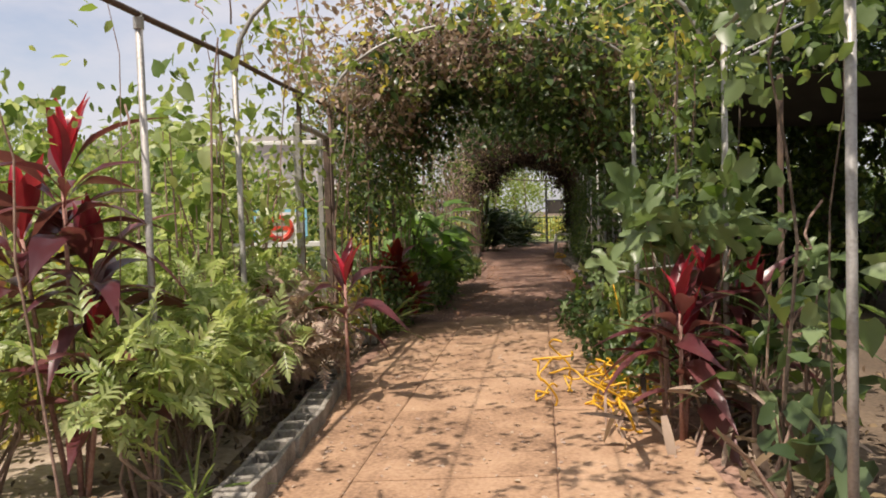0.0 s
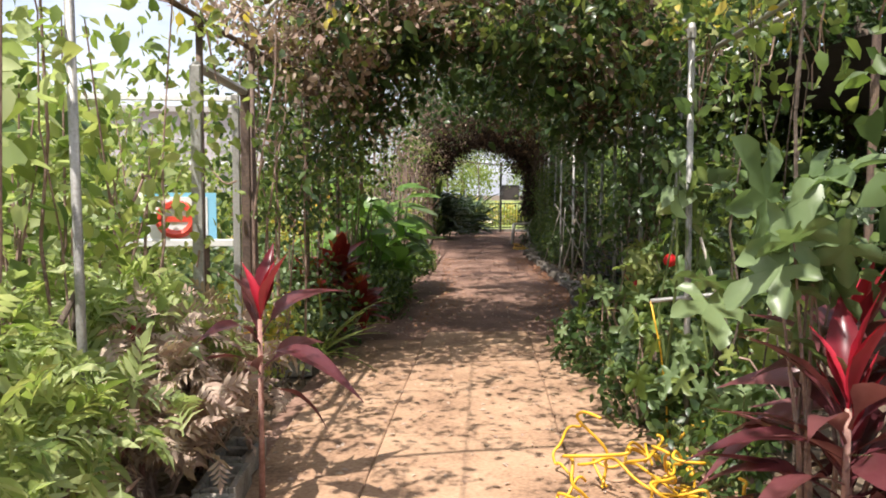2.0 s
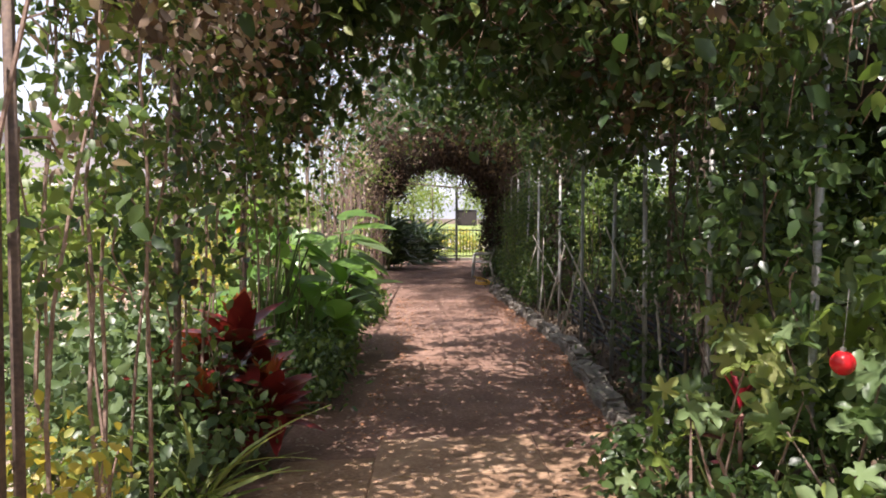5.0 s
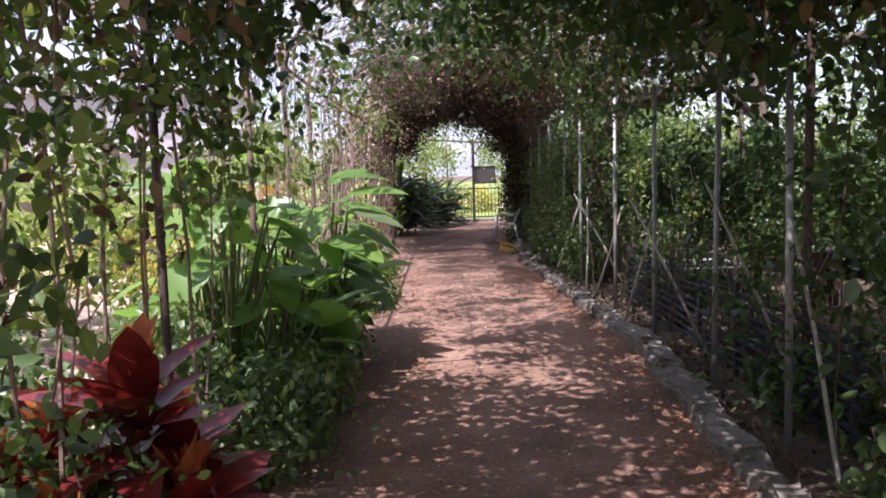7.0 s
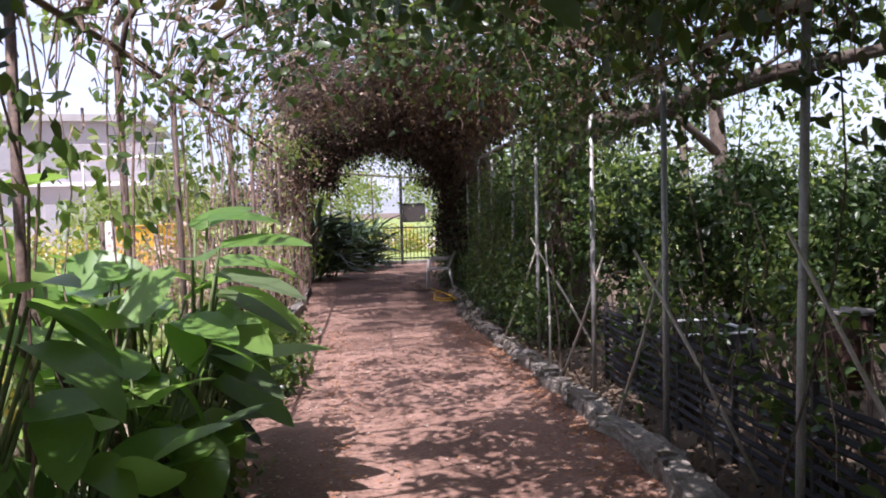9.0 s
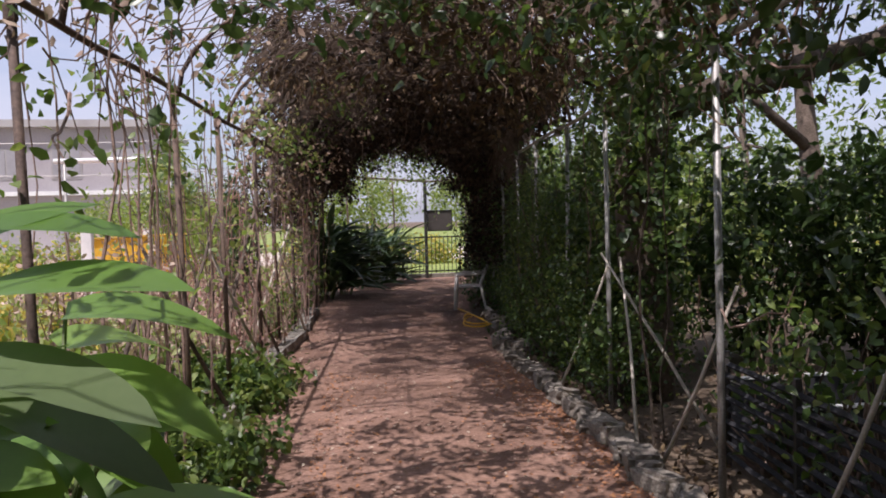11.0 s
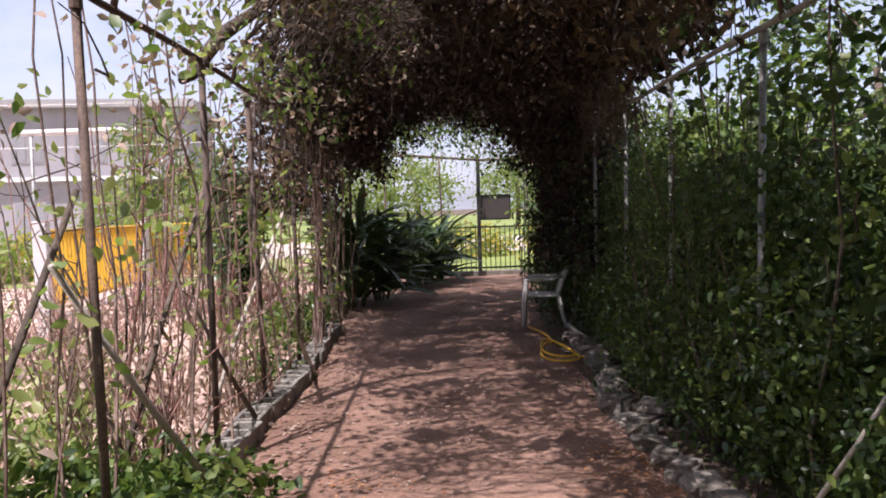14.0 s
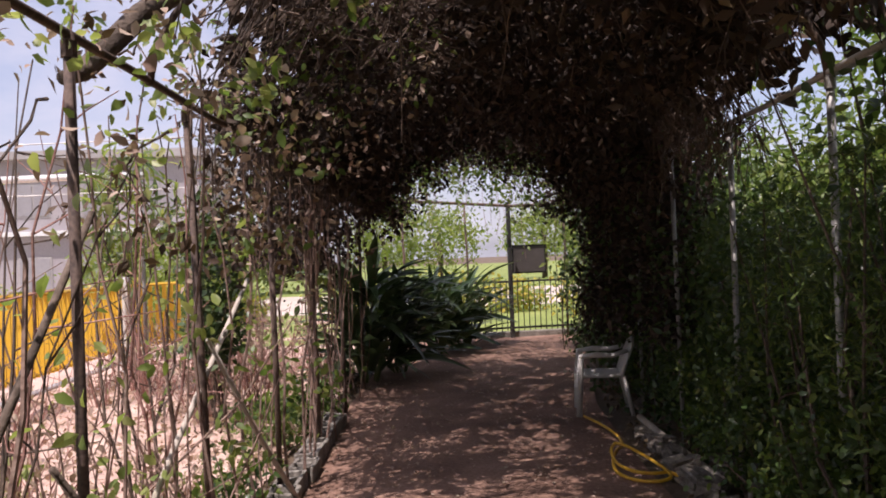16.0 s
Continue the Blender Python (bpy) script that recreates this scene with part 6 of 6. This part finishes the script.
# ---- distance ----
for i in range(7):
    shrub(-11 + i * 1.6 + rng.uniform(-0.4, 0.4), rng.uniform(30, 36), 1.0, 0.9, 0.0, rng.uniform(0.6, 1.1), 600, T_OVAL, (L_FAR, L_LIGHT), 0.12, 0.22, "pale sunlit bush before the building", 16, 8, None, 0.25, group="bushes before the building")
house = thing("building", "pale rendered two-storey building with a flat grey roof", "building", (-13, 48, 0))
part("wall", Acc().add(*box_data(-11, 8.5, 0, 9, -0.05, 6.6)), M_WALL, house)
part("roof", Acc().add(*box_data(-11.4, 8.9, -0.4, 9.4, 6.604, 6.95)), M_ROOF, house)
part("ledge", Acc().add(*box_data(-11.1, 8.6, -0.35, -0.003, 3.3, 3.5)), M_WPAINT, house)
for i in range(7):
    for z_ in (0.9, 4.1):
        x_ = -10 + i * 2.7
        w_ = part("window", Acc().add(*box_data(x_, x_ + 1.4, -0.03, -0.004, z_, z_ + 1.5)), M_ROOF, house)
        part("pane", Acc().add(*box_data(x_ + 0.08, x_ + 0.66, -0.05, -0.034, z_ + 0.08, z_ + 1.42)), M_GLASSY, w_)
        part("pane", Acc().add(*box_data(x_ + 0.74, x_ + 1.32, -0.05, -0.034, z_ + 0.08, z_ + 1.42)), M_GLASSY, w_)
for i in range(16):
    x_, y_ = -14 + i * 2.6 + rng.uniform(-0.8, 0.8), rng.uniform(30.5, 36.5)
    shrub(x_, y_, 1.2, 1.0, 0.0, rng.uniform(0.7, 1.3), 1100, T_OVAL, (L_FAR, L_GOLD), 0.1, 0.2, "sunlit yellow-green bush beyond the railing", 16, 8, None, 0.25, group="bushes beyond the railing")
for i in range(13):
    x_, y_ = -16 + i * 5.0 + rng.uniform(-1.2, 1.2), rng.uniform(54, 66)
    h = rng.uniform(3.0, 5.0)
    if -25 < x_ < -4 and y_ < 60:
        y_ = 62
    tree(x_, y_, [(0, 0, -0.1), (0.1, 0, h * 0.4), (0, 0.1, h * 0.7)], 0.2, [], [(0, 0, h * 0.62, 2.9, 2.2, h * 0.42, 2600)], L_FAR, "far sunlit green tree with a rounded uneven crown", 0.3, 18, None, "far trees", 0.4)
for i, (x_, y_, h) in enumerate([(-4.6, 37, 2.6), (-2.2, 34, 3.0), (-13, 37, 2.6), (-9, 6, 3.4), (-10, 12, 3.6), (-8, 18, 3.0), (-11, 24, 4.0), (-8, -2, 3.2), (13, 10, 5.5), (14, 17, 6), (13, 25, 6), (12, 32, 5), (11, 3, 5), (8, -4, 5), (-6, -9, 4), (3, -13, 5), (12, -9, 5), (-1, -14, 4.5), (9.5, 23, 3.2), (8.5, 27.5, 3.6)]):
    tree(x_, y_, [(0, 0, -0.1), (0.1, 0, h * 0.35), (0, 0.1, h * 0.7)], 0.16, [], [(0, 0, h * 0.55, h * 0.58, h * 0.58, h * 0.48, (4200 if y_ > 8 else 8000) if x_ > 7 and y_ > 0 else 3800)], L_MID if x_ > 0 else L_FAR, "leafy green garden tree in the surroundings", 0.2 if x_ > 7 else 0.16, 20, None, "trees around the garden", 0.3)

# ---- litter ----
n_ = 5200
y_ = rng.uniform(-3, 27.5, n_)
e_ = rng.beta(0.55, 0.55, n_)
x_ = edge_l(y_) + (edge_r(y_) - edge_l(y_)) * e_
p = np.stack([x_, y_, np.full(n_, 0.012)], 1)
lit = Acc().add(*leaf_data(p, unit(np.stack([rng.normal(size=n_), rng.normal(size=n_), rng.normal(0, 0.1, n_)], 1)), unit(np.stack([rng.normal(0, 0.25, n_), rng.normal(0, 0.25, n_), np.ones(n_)], 1)), rng.uniform(0.015, 0.05, n_), T_OVAL))
tagged(part("fallen_leaves", lit, L_TAN), "small dry fallen leaves scattered on the path", "leaf litter", "", "stuff")
n_ = 4200
y_ = rng.uniform(6.0, 15.5, n_)
w_ = np.where(rng.random(n_) < 0.75, rng.exponential(0.22, n_), 2.0 - rng.exponential(0.2, n_))
p = np.stack([edge_r(y_) - 0.02 - np.clip(w_, 0, 2.1), y_, np.full(n_, 0.014)], 1)
tagged(part("rusty_leaves", Acc().add(*leaf_data(p, unit(np.stack([rng.normal(size=n_), rng.normal(size=n_), rng.normal(0, 0.1, n_)], 1)), unit(np.stack([rng.normal(0, 0.3, n_), rng.normal(0, 0.3, n_), np.ones(n_)], 1)), rng.uniform(0.012, 0.04, n_), T_OVAL)), L_RUST), "rust-orange dead leaves drifted along the kerb", "leaf litter", "", "stuff")
n_ = 9000
y_ = rng.uniform(-2, 26, n_)
s_ = rng.random(n_) < 0.5
x_ = np.where(s_, edge_l(y_) - rng.exponential(0.6, n_) - 0.15, edge_r(y_) + rng.exponential(0.7, n_) + 0.2)
p = np.stack([x_, y_, rng.uniform(0.0, 0.04, n_)], 1)
tagged(part("bed_litter", Acc().add(*scatter(p, 0.03, 0.08, T_OVAL, 0.0, 1.5)), L_BROWN), "brown dead leaves lying over the planting beds", "leaf litter", "", "stuff")

n_ = 7000
y_ = rng.uniform(14.5, 27, n_)
p = np.stack([edge_l(y_) - 0.4 - rng.uniform(0, 1, n_) ** 1.5 * 4.5, y_, rng.uniform(0.0, 0.08, n_)], 1)
tagged(part("dry_litter", Acc().add(*scatter(p, 0.04, 0.1, T_OVAL, 0.0, 1.2)), L_TAN), "thick dry tan and reddish leaves over the ground", "leaf litter", "", "stuff")

# ---- path slabs ----
slabs = tagged(new("path_slabs"), "sandy concrete slab paving, dusted with earth", "paving", "", "structure")
rows_y = [-8.6, -7.2, -5.9, -4.5, -3.1, -1.75, -0.33, 1.1, 2.45, 3.85, 5.2, 6.0]
for a_, b_ in zip(rows_y[:-1], rows_y[1:]):
    for c in range(3):
        q = []
        for yy, sgn in ((a_ + 0.003, 1), (b_ - 0.003, -1)):
            l0, r0 = float(edge_l(yy)), float(edge_r(yy)) + 0.1
            j1, j2 = -0.13 + 0.147 * yy, 0.98 + 0.147 * yy
            xs = [l0, max(j1, l0 + 0.1), j2, r0]
            q.append((xs[c] + 0.003, xs[c + 1] - 0.003, yy))
        (xa, xb, y0), (xc, xd, y1) = q
        zt = 0.004 + rng.normal(0, 0.0025)
        v = [(xa, y0, -0.06), (xb, y0, -0.06), (xd, y1, -0.06), (xc, y1, -0.06), (xa, y0, zt - 0.006), (xb, y0, zt - 0.006), (xd, y1, zt - 0.006), (xc, y1, zt - 0.006),
             (xa + 0.01, y0 + 0.01, zt), (xb - 0.01, y0 + 0.01, zt), (xd - 0.01, y1 - 0.01, zt), (xc + 0.01, y1 - 0.01, zt)]
        f = [(8, 9, 10), (8, 10, 11)]
        for o, u in ((0, 4), (4, 8)):
            for i in range(4):
                j = (i + 1) % 4
                f += [(o + i, o + j, u + j), (o + i, u + j, u + i)]
        part("slab", Acc().add(v, f), M_SLAB, slabs)
